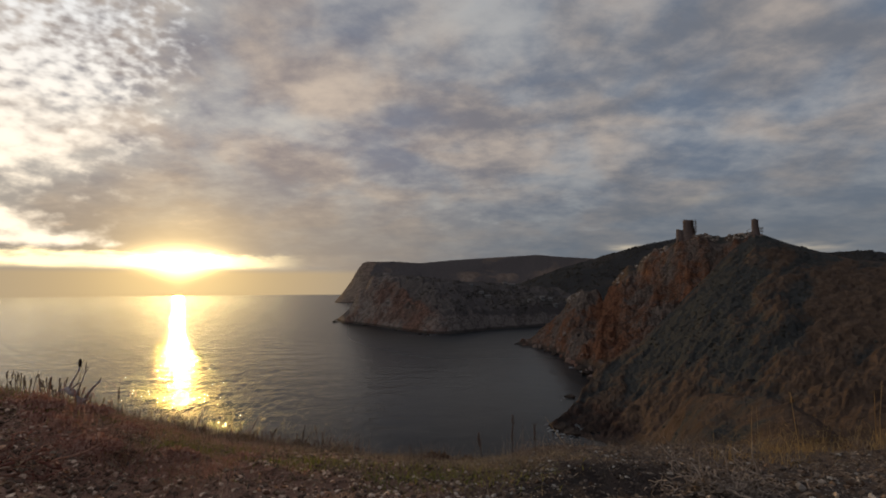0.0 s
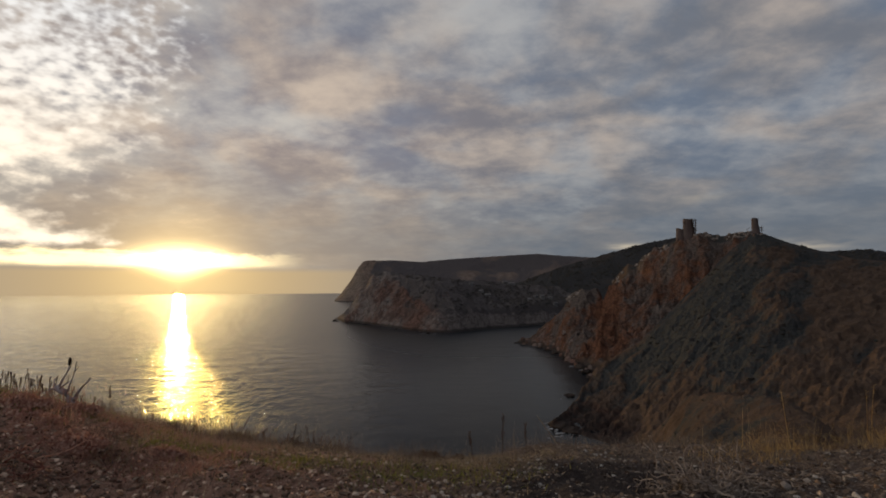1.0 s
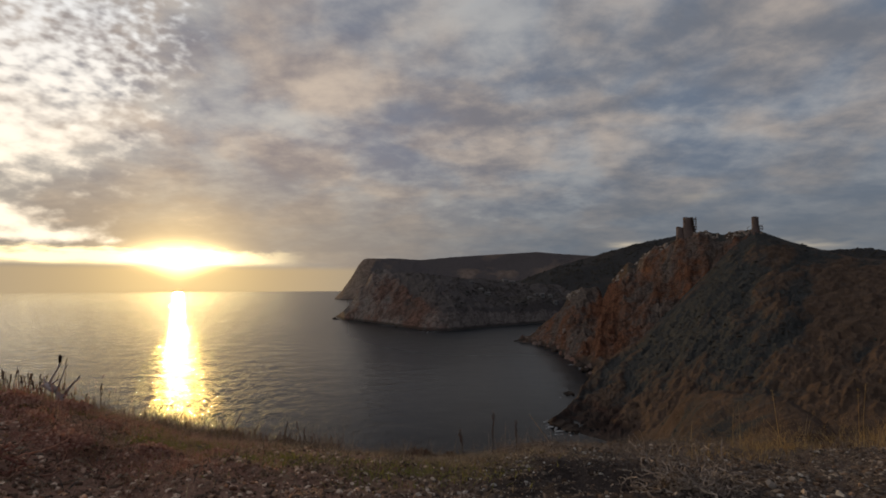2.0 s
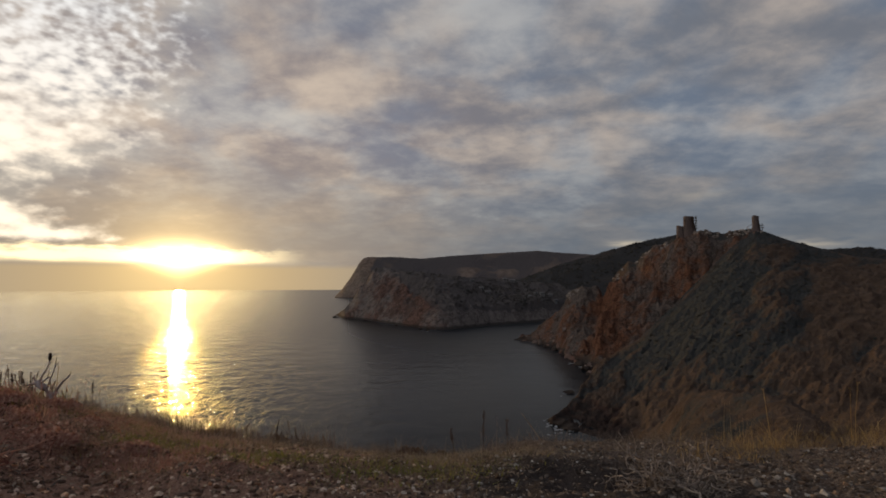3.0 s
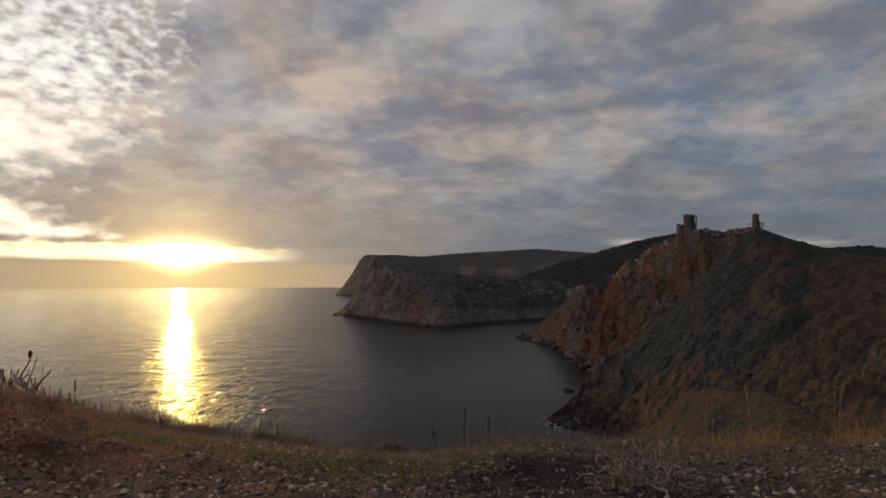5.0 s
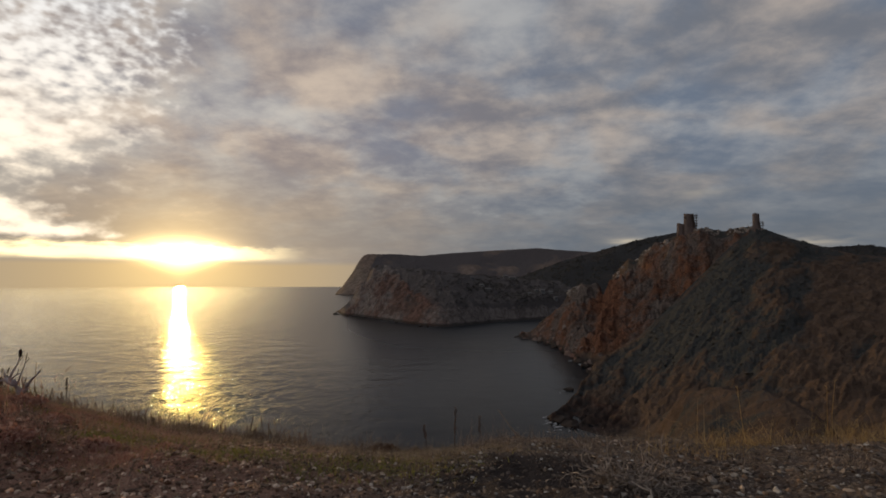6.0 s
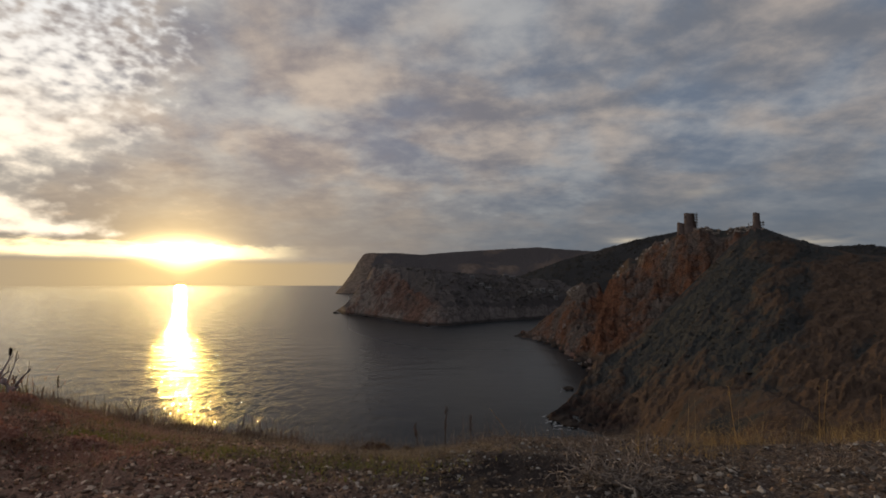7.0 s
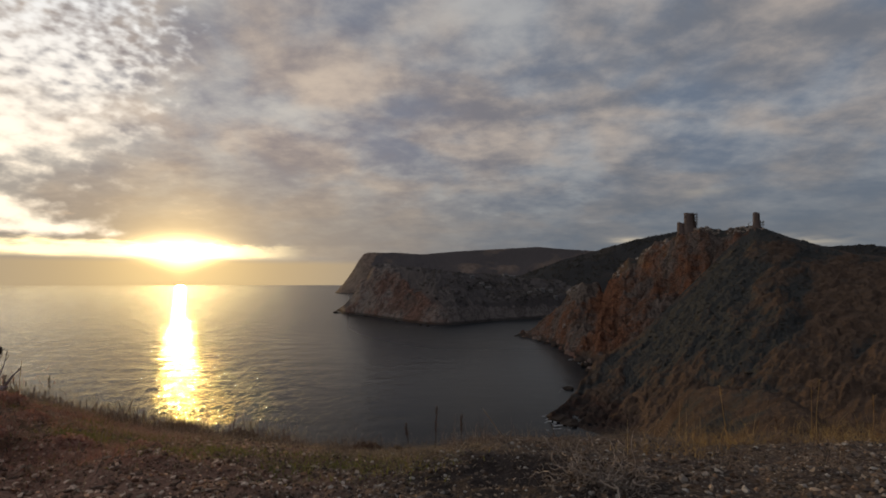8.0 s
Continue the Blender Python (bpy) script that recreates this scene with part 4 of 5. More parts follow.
def red_rock_material():
    mat, g = material("fallen_red_rock")
    pos = g.node("ShaderNodeTexCoord", "Object")
    pick = g.node("ShaderNodeObjectInfo", "Random")
    n1, n2 = g.noise(pos, 1.3, 4.0, 0.6), g.noise(pos, 5.0, 4.0, 0.65)
    c = g.mix(pick, (0.20, 0.10, 0.07), (0.25, 0.19, 0.155))
    c = g.mix(g.step(n1, 0.45, 0.65), c, (0.16, 0.10, 0.078))
    c = g.mix(g.step(n2, 0.5, 0.7), c, (0.09, 0.065, 0.05))
    finish(g, c, 0.92, n2, 0.12, 0.9, spec=0.2)
    return mat


def build_fallen_blocks():
    rng = random.Random(23)
    rock = red_rock_material()
    shapes = [boulder_mesh("fallen_block", 80 + k, rock, 3, 0.8) for k in range(5)]
    for _ in range(64):
        a = rng.uniform(8.6, 16.2)
        foot = float(np.interp(a, [q[0] for q in CLIFF_FOOT], [q[1] for q in CLIFF_FOOT]))
        r = foot + rng.uniform(-3.0, 34.0)
        size = rng.choice((1.2, 1.6, 2.2, 2.8, 3.8)) * rng.uniform(0.8, 1.2)
        x, y = spot(a, r)
        ob = new("fallen_block", rng.choice(shapes))
        ob.location = (x, y, max(hill_z(a, r), 0.0) - size * 0.1)
        ob.rotation_euler = (rng.uniform(-0.5, 0.5), rng.uniform(-0.5, 0.5), rng.uniform(0, 6.3))
        ob.scale = (size * rng.uniform(0.8, 1.3), size, size * rng.uniform(0.9, 1.6))
        tagged(ob, "fallen red-grey rock block low on the cliff", "rock", "fallen blocks below the cliff")


build_fallen_blocks()


def build_shore_rocks():
    rng = random.Random(8)
    shapes = [boulder_mesh("shore_rock", 60 + k, HILL, 3, 0.6) for k in range(4)]
    spots = [(13.6, 291, 3.2), (13.3, 293, 1.2), (11.9, 232, 3.4), (12.6, 228, 4.2), (12.2, 236, 2.0), (13.4, 222, 3.0), (14.2, 219, 2.5),
             (14.7, 405, 4.5), (15.1, 392, 5.0), (15.6, 372, 4.0), (14.2, 420, 3.0), (12.3, 470, 4.0), (11.4, 490, 3.5), (10.6, 508, 3.0), (13.2, 440, 3.2), (15.9, 352, 3.4), (9.0, 541, 2.5), (8.0, 549, 2.0),
             (-11.95, 930, 4.0), (-11.6, 915, 3.0), (-1.75, 650, 3.2), (-2.6, 664, 2.4), (-5.2, 728, 3.0), (-8.6, 832, 3.4)]
    for a, r, size in spots:
        x, y = spot(a, r)
        ob = new("shore_rock", rng.choice(shapes))
        ob.location = (x, y, 0.1 * size)
        ob.rotation_euler = (rng.uniform(-0.2, 0.2), rng.uniform(-0.2, 0.2), rng.uniform(0, 6.3))
        ob.scale = (size * rng.uniform(0.9, 1.5), size, size * rng.uniform(0.8, 1.3))
        tagged(ob, "dark wet sea rock at the foot of the cliff", "rock", "rocks along the shore")
    # thin broken foam round the rocks
    bm = bmesh.new()
    for a, r, size in [(-1.9, 657, 9.0), (-1.2, 652, 6.0), (-6.2, 765, 8.0)] + spots[:8] + [(12.0, 224, 4.0), (13.3, 217, 4.0), (14.6, 402, 5), (15.2, 386, 5)]:
        x, y = spot(a, r)
        for _ in range(6):
            ox, oy = x + rng.gauss(-0.5, 0.8) * size, y + rng.gauss(-0.6, 0.6) * size
            n = 7
            vs = []
            for k in range(n):
                t = 2 * math.pi * k / n
                q = rng.uniform(0.06, 0.26) * size * 0.7
                vs.append(bm.verts.new((ox + q * 1.8 * math.cos(t), oy + q * math.sin(t), 0.05)))
            bm.faces.new(vs)
    mesh = bpy.data.meshes.new("foam")
    bm.to_mesh(mesh)
    bm.free()
    mesh.materials.append(FOAM)
    tagged(new("foam", mesh), "white foam patches round the shore rocks", "foam", kind="stuff")


build_shore_rocks()


def build_house(a, r, z, w, d, h, turn):
    x, y = spot(a, r)
    house = empty("house", Matrix.Translation((x, y, z)) @ Matrix.Rotation(turn, 4, "Z"), "small pale plastered house with a low pitched roof", "house", "houses above the inlet")
    bm = bmesh.new()
    box(bm, (0, 0, h / 2 - 1.5), (w, d, h + 3.0), 0, 0.06)
    part("wall", bm, PLASTER, house)
    bm = bmesh.new()
    e = 0.4
    pts = [(-w / 2 - e, -d / 2 - e, h), (w / 2 + e, -d / 2 - e, h), (w / 2 + e, d / 2 + e, h), (-w / 2 - e, d / 2 + e, h), (-w / 2 - e, 0, h + d * 0.3), (w / 2 + e, 0, h + d * 0.3)]
    v = [bm.verts.new(p) for p in pts]
    for f in ((0, 1, 5, 4), (2, 3, 4, 5), (1, 2, 5), (3, 0, 4), (3, 2, 1, 0)):
        bm.faces.new([v[k] for k in f])
    part("roof", bm, ROOF, house)
    for k in range(3):
        bm = bmesh.new()
        box(bm, (-w / 2 + w * (k + 0.5) / 3, -d / 2 - 0.01, h * 0.55), (w * 0.13, 0.12, h * 0.35))
        part("window", bm, GLASS, house)


for a_, r_, w_, d_, h_, t_ in ((4.3, 830, 7, 6, 3, -0.3), (5.0, 822, 9, 6, 3, 0.1), (6.9, 930, 8, 6, 3, 0.3), (7.7, 925, 11, 6, 3, 0.0), (3.2, 860, 6, 5, 3, 0.5),
                               (11.0, 868, 7, 6, 4, 0.2), (10.3, 880, 6, 5, 3, 0.7), (11.9, 880, 7, 5, 4, -0.2), (9.6, 850, 5, 5, 3, 0.2), (12.4, 866, 6, 5, 4, 0.5)):
    build_house(a_, r_, head_z(a_, r_), w_, d_, h_, t_)

# ------------------------------------------------------------------ foreground plants and gravel


def blades(name, xs, ys, heights, widths, mat, seed, lean=0.5, parent=None, base=None, levels=4, least=0.0):
    """Many bent, tapering grass blades as one mesh."""
    rng = np.random.default_rng(seed)
    n = len(xs)
    turn, face = rng.uniform(0, 2 * np.pi, n), rng.uniform(0, 2 * np.pi, n)
    bend = least + np.abs(rng.normal(0, lean, n))
    z0 = (ground_z(xs, ys) if base is None else base + 0 * xs) - 0.01
    verts = np.zeros((n, levels * 2, 3))
    for k in range(levels):
        t = k / (levels - 1)
        out = heights * bend * t ** 1.8
        up = heights * t * (1 - 0.40 * np.minimum(bend, 1.9) * t)
        w = widths * (1 - 0.92 * t) * 0.5
        for q, side in enumerate((-1, 1)):
            verts[:, 2 * k + q, 0] = xs + np.cos(turn) * out + side * w * np.cos(face)
            verts[:, 2 * k + q, 1] = ys + np.sin(turn) * out + side * w * np.sin(face)
            verts[:, 2 * k + q, 2] = z0 + up
    start = (np.arange(n) * levels * 2)[:, None]
    quads = np.concatenate([start + np.array([2 * k, 2 * k + 1, 2 * k + 3, 2 * k + 2]) for k in range(levels - 1)], 0)
    mesh = bpy.data.meshes.new(name)
    mesh.from_pydata(verts.reshape(-1, 3).tolist(), [], quads.tolist())
    mesh.update()
    mesh.materials.append(mat)
    ob = new(name, mesh)
    if parent:
        ob.parent = parent
    return ob


def chaff(name, xs, ys, seed):
    """Small curled leaf scraps lying on the ground."""
    rng = np.random.default_rng(seed)
    n = len(xs)
    size = 0.005 + rng.exponential(0.006, n)
    size = np.minimum(size, 0.028)
    t, tip = rng.uniform(0, 2 * np.pi, n), rng.normal(0, 0.5, n)
    along_x, along_y = np.cos(t), np.sin(t)
    z0 = ground_z(xs, ys) + rng.uniform(0.002, 0.012, n)
    pts = np.zeros((n, 4, 3))
    for k, (u, w, lift) in enumerate(((-1.0, 0.0, 0.0), (0.0, -0.45, 0.25), (1.0, 0.0, 0.1), (0.0, 0.45, -0.1))):
        pts[:, k, 0] = xs + size * (u * along_x - w * along_y)
        pts[:, k, 1] = ys + size * (u * along_y + w * along_x)
        pts[:, k, 2] = z0 + size * (lift + u * tip * 0.6)
    i = (np.arange(n) * 4)[:, None]
    faces = np.concatenate([i + np.array([0, 1, 2]), i + np.array([0, 2, 3])], 0)
    mesh = bpy.data.meshes.new(name)
    mesh.from_pydata(pts.reshape(-1, 3).tolist(), [], faces.tolist())
    mesh.update()
    mesh.materials.append(LITTER)
    return new(name, mesh)


def scatter(n, x0, x1, y0, y1, keep, seed):
    """Random places in a box, thinned by keep(x, y) from 0 to 1."""
    rng = np.random.default_rng(seed)
    x, y = rng.uniform(x0, x1, n), rng.uniform(y0, y1, n)
    ok = rng.uniform(0, 1, n) < keep(x, y)
    return x[ok], y[ok]


def build_grass():
    rng = np.random.default_rng(5)
    # brown dry sward along the brow
    brow = lambda x, y: (1 - 0.6 * smooth(x, -0.2, -0.8) * smooth(y, 4.4, 3.8)) * (1 - 0.55 * smooth(x, 0.4, 0.9) * smooth(x, 2.2, 1.6)) * smooth(y + 0.8 * smooth(x, 1.0, -0.3) + 0.9 * smooth(x, -0.6, -1.6), 3.2, 4.2) * (0.25 + 0.75 * smooth(fbm(x / 0.5, y / 0.5, 120, 3), 0.42, 0.6))
    x, y = scatter(150000, -6.5, 6.5, 1.8, 6.2, brow, 1)
    ob = blades("dry_sward", x, y, rng.uniform(0.015, 0.045, len(x)) + 0.20 * smooth(fbm(x / 0.22, y / 0.22, 160, 3), 0.48, 0.75) * rng.uniform(0, 1, len(x)), rng.uniform(0.002, 0.006, len(x)), DRY_DULL, 2, 1.1, levels=3, least=0.4)
    tagged(ob, "short dry brown grass along the brow of the knoll", "grass", kind="stuff")
    # longer wisps that stand against the water
    edge = lambda x, y: np.clip(0.06 + smooth(fbm(x / 0.40, y / 0.40, 125, 4), 0.42, 0.62), 0, 1) * (1 - 0.86 * smooth(x, 0.7, 1.5))
    x, y = scatter(26000, -6.5, 6.5, 3.9, 5.9, edge, 8)
    ob = blades("grass_wisps", x, y, (0.035 + 0.18 * rng.uniform(0, 1, len(x)) ** 3) * (0.45 + 0.55 * smooth(fbm(x / 0.6, y / 0.6, 126, 2), 0.35, 0.65)) * (1 + 0.6 * smooth(x, -2.2, -1.2) * smooth(x, 1.2, 0.4)), rng.uniform(0.002, 0.005, len(x)), WISP, 9, 0.95)
    tagged(ob, "thin wispy dry grass along the edge", "grass", kind="stuff")
    # green cushions
    def lush(x, y):
        left = np.exp(-((x + 1.85) / 0.55) ** 2 - ((y - 3.15) / 0.36) ** 2)
        mid = 0.7 * np.exp(-((x + 0.42) / 0.55) ** 2 - ((y - 3.18) / 0.20) ** 2)
        far = np.exp(-((x + 3.0) / 0.6) ** 2 - ((y - 3.9) / 0.6) ** 2)
        near = 0.5 * np.exp(-((x + 1.0) / 0.6) ** 2 - ((y - 3.05) / 0.22) ** 2)
        return np.clip(left + mid + far + near, 0, 1) * smooth(fbm(x / 0.3, y / 0.3, 130, 3), 0.36, 0.54)
    x, y = scatter(95000, -4.5, 1.2, 2.2, 5.0, lush, 3)
    ob = blades("green_grass", x, y, rng.uniform(0.02, 0.065, len(x)), rng.uniform(0.005, 0.010, len(x)), GREEN, 4, 0.9)
    tagged(ob, "low olive green grass cushions among dry stalks", "grass", kind="stuff")
    # rust-coloured withered mat on the bank
    rusty = lambda x, y: (1 - 0.9 * lush(x, y)) * smooth(y + 0.6 * (fbm(x / 0.4, y / 0.4, 147, 3) - 0.5), 2.20, 2.75) * smooth(x + 0.4 * (y - 2.6), -0.7, -1.5) * (0.08 + 0.92 * smooth(fbm(x / 0.32, y / 0.32, 145, 3), 0.42, 0.56))
    x, y = scatter(160000, -4.4, -0.5, 1.7, 4.3, rusty, 16)
    ob = blades("rust_mat", x, y, rng.uniform(0.02, 0.08, len(x)), rng.uniform(0.0015, 0.0045, len(x)), RUST, 17, 1.3, levels=3, least=0.8)
    tagged(ob, "withered rust-red mat of weeds on the bank", "weeds", kind="stuff")
    # flattened mat of olive, brown and rust stalks
    flat = lambda x, y: (0.10 + 0.90 * smooth(y + 0.5 * (fbm(x / 0.35, y / 0.35, 157, 3) - 0.5), 2.65, 3.05)) * (1 - 0.8 * lush(x, y)) * smooth(x, 0.9, 0.1) * (0.12 + 0.88 * smooth(fbm(x / 0.22, y / 0.22, 155, 3), 0.42, 0.56)) * (0.12 + 0.63 * smooth(x, -0.8, -1.3) + (0.88 - 0.63 * smooth(x, -0.8, -1.3)) * smooth(y + 0.5 * (fbm(x / 0.5, y / 0.5, 156, 2) - 0.5), 2.9, 3.3))
    x, y = scatter(112000, -3.6, 0.9, 1.2, 4.3, lambda x, y: flat(x, y) * smooth(y, 1.2, 2.2), 26)
    ob = blades("matted_grass", x, y, rng.uniform(0.02, 0.075, len(x)), rng.uniform(0.0018, 0.005, len(x)), MATTED, 27, 1.5, levels=3, least=0.7)
    tagged(ob, "flattened olive and rust-brown grass mat", "grass", kind="stuff")
    # curled dead leaves and chaff
    cover = lambda x, y: 0.35 + 0.65 * smooth(fbm(x / 0.3, y / 0.3, 170, 3), 0.35, 0.6)
    x, y = scatter(48000, -5.0, 5.4, -3.0, 4.8, lambda x, y: cover(x, y) * (0.35 + 0.65 * smooth(y, 1.0, 1.8)), 21)
    ob = chaff("leaf_litter", x, y, 22)
    tagged(ob, "brown leaf litter and chaff over the soil", "litter", kind="stuff")
    # thin litter of straw over the gravel
    thin = lambda x, y: (0.3 + 0.6 * smooth(x, 0.2, -0.6)) * smooth(fbm(x / 0.4, y / 0.4, 140, 3), 0.45, 0.65)
    x, y = scatter(15000, -4.8, 4.8, -3.0, 4.0, thin, 6)
    ob = blades("straw_litter", x, y, rng.uniform(0.02, 0.08, len(x)), rng.uniform(0.002, 0.005, len(x)), STRAW, 7, 1.8)
    tagged(ob, "sparse straw and short dead stalks on gravel", "grass", kind="stuff")


DRY_DULL = blade_material("dull_dry_grass", (0.10, 0.076, 0.062), (0.165, 0.123, 0.095), (0.27, 0.205, 0.14), 0.2)
WISP = blade_material("wispy_grass", (0.15, 0.095, 0.072), (0.25, 0.175, 0.13), (0.42, 0.325, 0.24), 0.2)
LITTER = blade_material("leaf_litter", (0.055, 0.038, 0.03), (0.16, 0.105, 0.07), (0.36, 0.27, 0.19), 0.15)
MATTED = blade_material("matted_grass", (0.17, 0.15, 0.06), (0.31, 0.20, 0.115), (0.50, 0.36, 0.22), 0.3)
STRAW = blade_material("bleached_straw", (0.38, 0.28, 0.15), (0.52, 0.41, 0.25), (0.62, 0.52, 0.34), 0.5)
BARK = blade_material("grey_bark", (0.32, 0.25, 0.235), (0.42, 0.34, 0.32), (0.52, 0.43, 0.41), 0.0)
RUST = blade_material("rust_weed", (0.35, 0.155, 0.115), (0.51, 0.245, 0.17), (0.68, 0.43, 0.31), 0.45)
RUST_DULL = blade_material("dull_rust_shrub", (0.30, 0.145, 0.108), (0.45, 0.235, 0.17), (0.64, 0.42, 0.32), 0.35)
build_grass()


def build_tuft(x, y, count, tall, spread, mat, seed, name="grass_tuft", label="dry straw-coloured grass tuft on stony ground", lean=0.45):
    rng = np.random.default_rng(seed)
    z = float(ground_z(x, y))
    xs, ys = rng.normal(0, spread, count), rng.normal(0, spread, count)
    ob = blades(name, xs, ys, tall * (0.22 + 0.78 * rng.uniform(0, 1, count) ** 1.6), rng.uniform(0.002, 0.0042, count), mat, seed + 1, lean, base=0.0, levels=6)
    ob.location = (x, y, z)
    tagged(ob, label, "grass", "grass tufts on the knoll", "stuff")


rng_t = random.Random(12)
for x_, y_, n_, t_, s_ in ((2.06, 3.70, 70, 0.30, 0.09), (1.75, 3.75, 45, 0.24, 0.08), (2.45, 4.1, 60, 0.30, 0.10), (2.81, 4.46, 80, 0.36, 0.12), (3.2, 4.5, 36, 0.2, 0.10),
                           (1.32, 4.4, 26, 0.20, 0.12), (1.0, 4.7, 20, 0.18, 0.12), (4.1, 5.2, 100, 0.24, 0.20), (4.5, 5.0, 150, 0.28, 0.24), (4.9, 5.2, 150, 0.28, 0.24), (3.7, 5.2, 40, 0.2, 0.14),
                           (-0.75, 4.9, 40, 0.26, 0.10), (-0.3, 5.0, 40, 0.26, 0.09), (0.1, 4.6, 40, 0.2, 0.1), (0.6, 4.4, 40, 0.2, 0.1), (-0.5, 5.2, 40, 0.25, 0.10), (5.5, 5.3, 90, 0.4, 0.2), (3.75, 4.55, 170, 0.30, 0.16), (4.05, 4.75, 190, 0.32, 0.18), (4.35, 4.9, 190, 0.32, 0.2), (2.42, 4.35, 70, 0.32, 0.07), (2.78, 4.4, 60, 0.34, 0.06), (3.1, 4.3, 40, 0.26, 0.08)):
    middle_ = x_ < 1.7
    build_tuft(x_, y_, int(n_ * (0.5 if middle_ else 1.5)), t_ * rng_t.uniform(0.7, 1.1 if middle_ else 1.5), s_ * (1.5 if middle_ else 1.2), WISP if middle_ else DRY, rng_t.randrange(9999), lean=1.5)
for x_, y_, n_, t_, s_ in ((-3.4, 3.9, 160, 0.16, 0.2), (-3.0, 3.4, 140, 0.14, 0.2), (-2.7, 3.25, 120, 0.13, 0.18), (-3.7, 4.2, 150, 0.16, 0.22), (-2.55, 3.0, 90, 0.1, 0.16)):
    build_tuft(x_, y_, n_, t_, s_, RUST, rng_t.randrange(9999), "rust_weed", "low rust-red withered weed on the bank", 0.9)


for _ in range(34):
    y_ = rng_t.uniform(2.35, 3.5)
    x_ = -y_ * rng_t.uniform(0.50, 0.92)
    build_tuft(x_, y_, rng_t.randint(70, 170), rng_t.uniform(0.06, 0.13), rng_t.uniform(0.06, 0.13), rng_t.choice((RUST, RUST, WISP, MATTED)), rng_t.randrange(9999), "rust_weed", "low rust-red withered weed on the bank", 1.3)


for _ in range(44):
    y_ = rng_t.uniform(4.0, 4.7)
    x_ = -y_ * rng_t.uniform(0.10, 0.80) + 0.2
    build_tuft(x_, y_, rng_t.randint(50, 120), rng_t.uniform(0.14, 0.27), rng_t.uniform(0.07, 0.14), rng_t.choice((WISP, WISP, MATTED, DRY_DULL)), rng_t.randrange(9999), "edge_grass", "withered brown grass clump on the edge above the sea", 0.8)


for x_, y_, n_, t_ in ((2.45, 2.85, 120, 0.09), (2.62, 3.0, 110, 0.10), (2.2, 3.35, 120, 0.10), (1.75, 3.3, 90, 0.08), (2.85, 3.4, 130, 0.11), (3.1, 3.8, 130, 0.12)):
    build_tuft(x_, y_, n_, t_, 0.10, WISP, rng_t.randrange(9999), "brown_weed", "low withered brown weed among the gravel", 1.2)


def build_stalk(x, y, tall, tilt, head, seed, mat, pale=False, puff=1.0):
    """A tall dry stalk with a ragged seed head."""
    rng = random.Random(seed)
    z = float(ground_z(x, y))
    stalk = empty("dry_stalk", Matrix.Translation((x, y, z)), "pale leaning straw stalk" if pale else "tall dry brown stalk with a ragged seed head", "plant", "dry stalks on the brow")
    tip = Vector((tilt * tall, rng.uniform(-0.1, 0.1) * tall, tall))
    mid = tip * 0.5 + Vector((rng.uniform(-0.03, 0.03), 0, 0)) * tall
    bm = bmesh.new()
    k = 1.1 if pale else 1.0
    tube(bm, [(0, 0, -0.02), mid, tip], (0.003 * k, 0.0025 * k, 0.0016 * k), 5)
    stem = part("stem", bm, mat, stalk)
    if head:
        bm = bmesh.new()
        n = int(head * 110)
        for k in range(n):
            t = 1 - head * rng.random()
            p = tip * t if t > 0.5 else mid * (t / 0.5)
            d = Vector((rng.gauss(0, 1), rng.gauss(0, 1), rng.uniform(0.4, 2.2))).normalized() * rng.uniform(0.010, 0.032) * puff
            u = d.orthogonal().normalized() * 0.0028
            bm.faces.new([bm.verts.new(p - u), bm.verts.new(p + d * 0.5 + u), bm.verts.new(p + d), bm.verts.new(p + d * 0.5 - u)])
        part("seed_head", bm, mat, stem)


for k_, (x_, y_, t_, lean_, head_) in enumerate(((0.24, 4.09, 0.33, 0.03, 0.6), (0.02, 4.3, 0.22, -0.15, 0.5), (0.45, 4.25, 0.25, 0.0, 0.5), (3.5, 4.9, 0.26, -0.3, 0.4), (-2.98, 4.3, 0.26, 0.0, 0.35))):
    build_stalk(x_, y_, t_, lean_, head_, 300 + k_, STEM)
rng_s = random.Random(91)
for k_ in range(96):
    u_ = rng_s.uniform(-0.92, -0.22)
    y_ = rng_s.uniform(4.2, 5.1)
    build_stalk(u_ * y_, y_, rng_s.choice((0.07, 0.09, 0.11, 0.14, 0.20)) * rng_s.uniform(0.6, 1.2), rng_s.gauss(0.0, 0.35), rng_s.uniform(0.25, 0.6), 340 + k_, rng_s.choice((STEM, WISP, WISP)), puff=0.4)
for k_, (x_, y_, t_, lean_, head_) in enumerate(((1.11, 6.2, 0.36, -0.75, 0), (4.16, 5.4, 0.62, 0.02, 0.15), (4.2, 5.4, 0.66, 0.14, 0.15), (2.75, 4.46, 0.52, -0.15, 0.2), (2.9, 4.4, 0.25, 0.3, 0), (4.6, 5.2, 0.5, 0.0, 0.2), (-4.2, 5.5, 0.40, 0.05, 0))):
    q_ = min(1.0, 5.0 / y_)
    build_stalk(x_ * q_, y_ * q_, t_ * q_, lean_, head_, 400 + k_, STRAW if k_ == 0 else DRY, True)
for k_ in range(34):
    build_stalk(rng_s.uniform(-3.50, -2.95), rng_s.uniform(3.6, 4.1), rng_s.uniform(0.09, 0.25), rng_s.gauss(0.05, 0.2), rng_s.uniform(0.2, 0.45), 460 + k_, rng_s.choice((STEM, WISP, WISP)), puff=0.5)


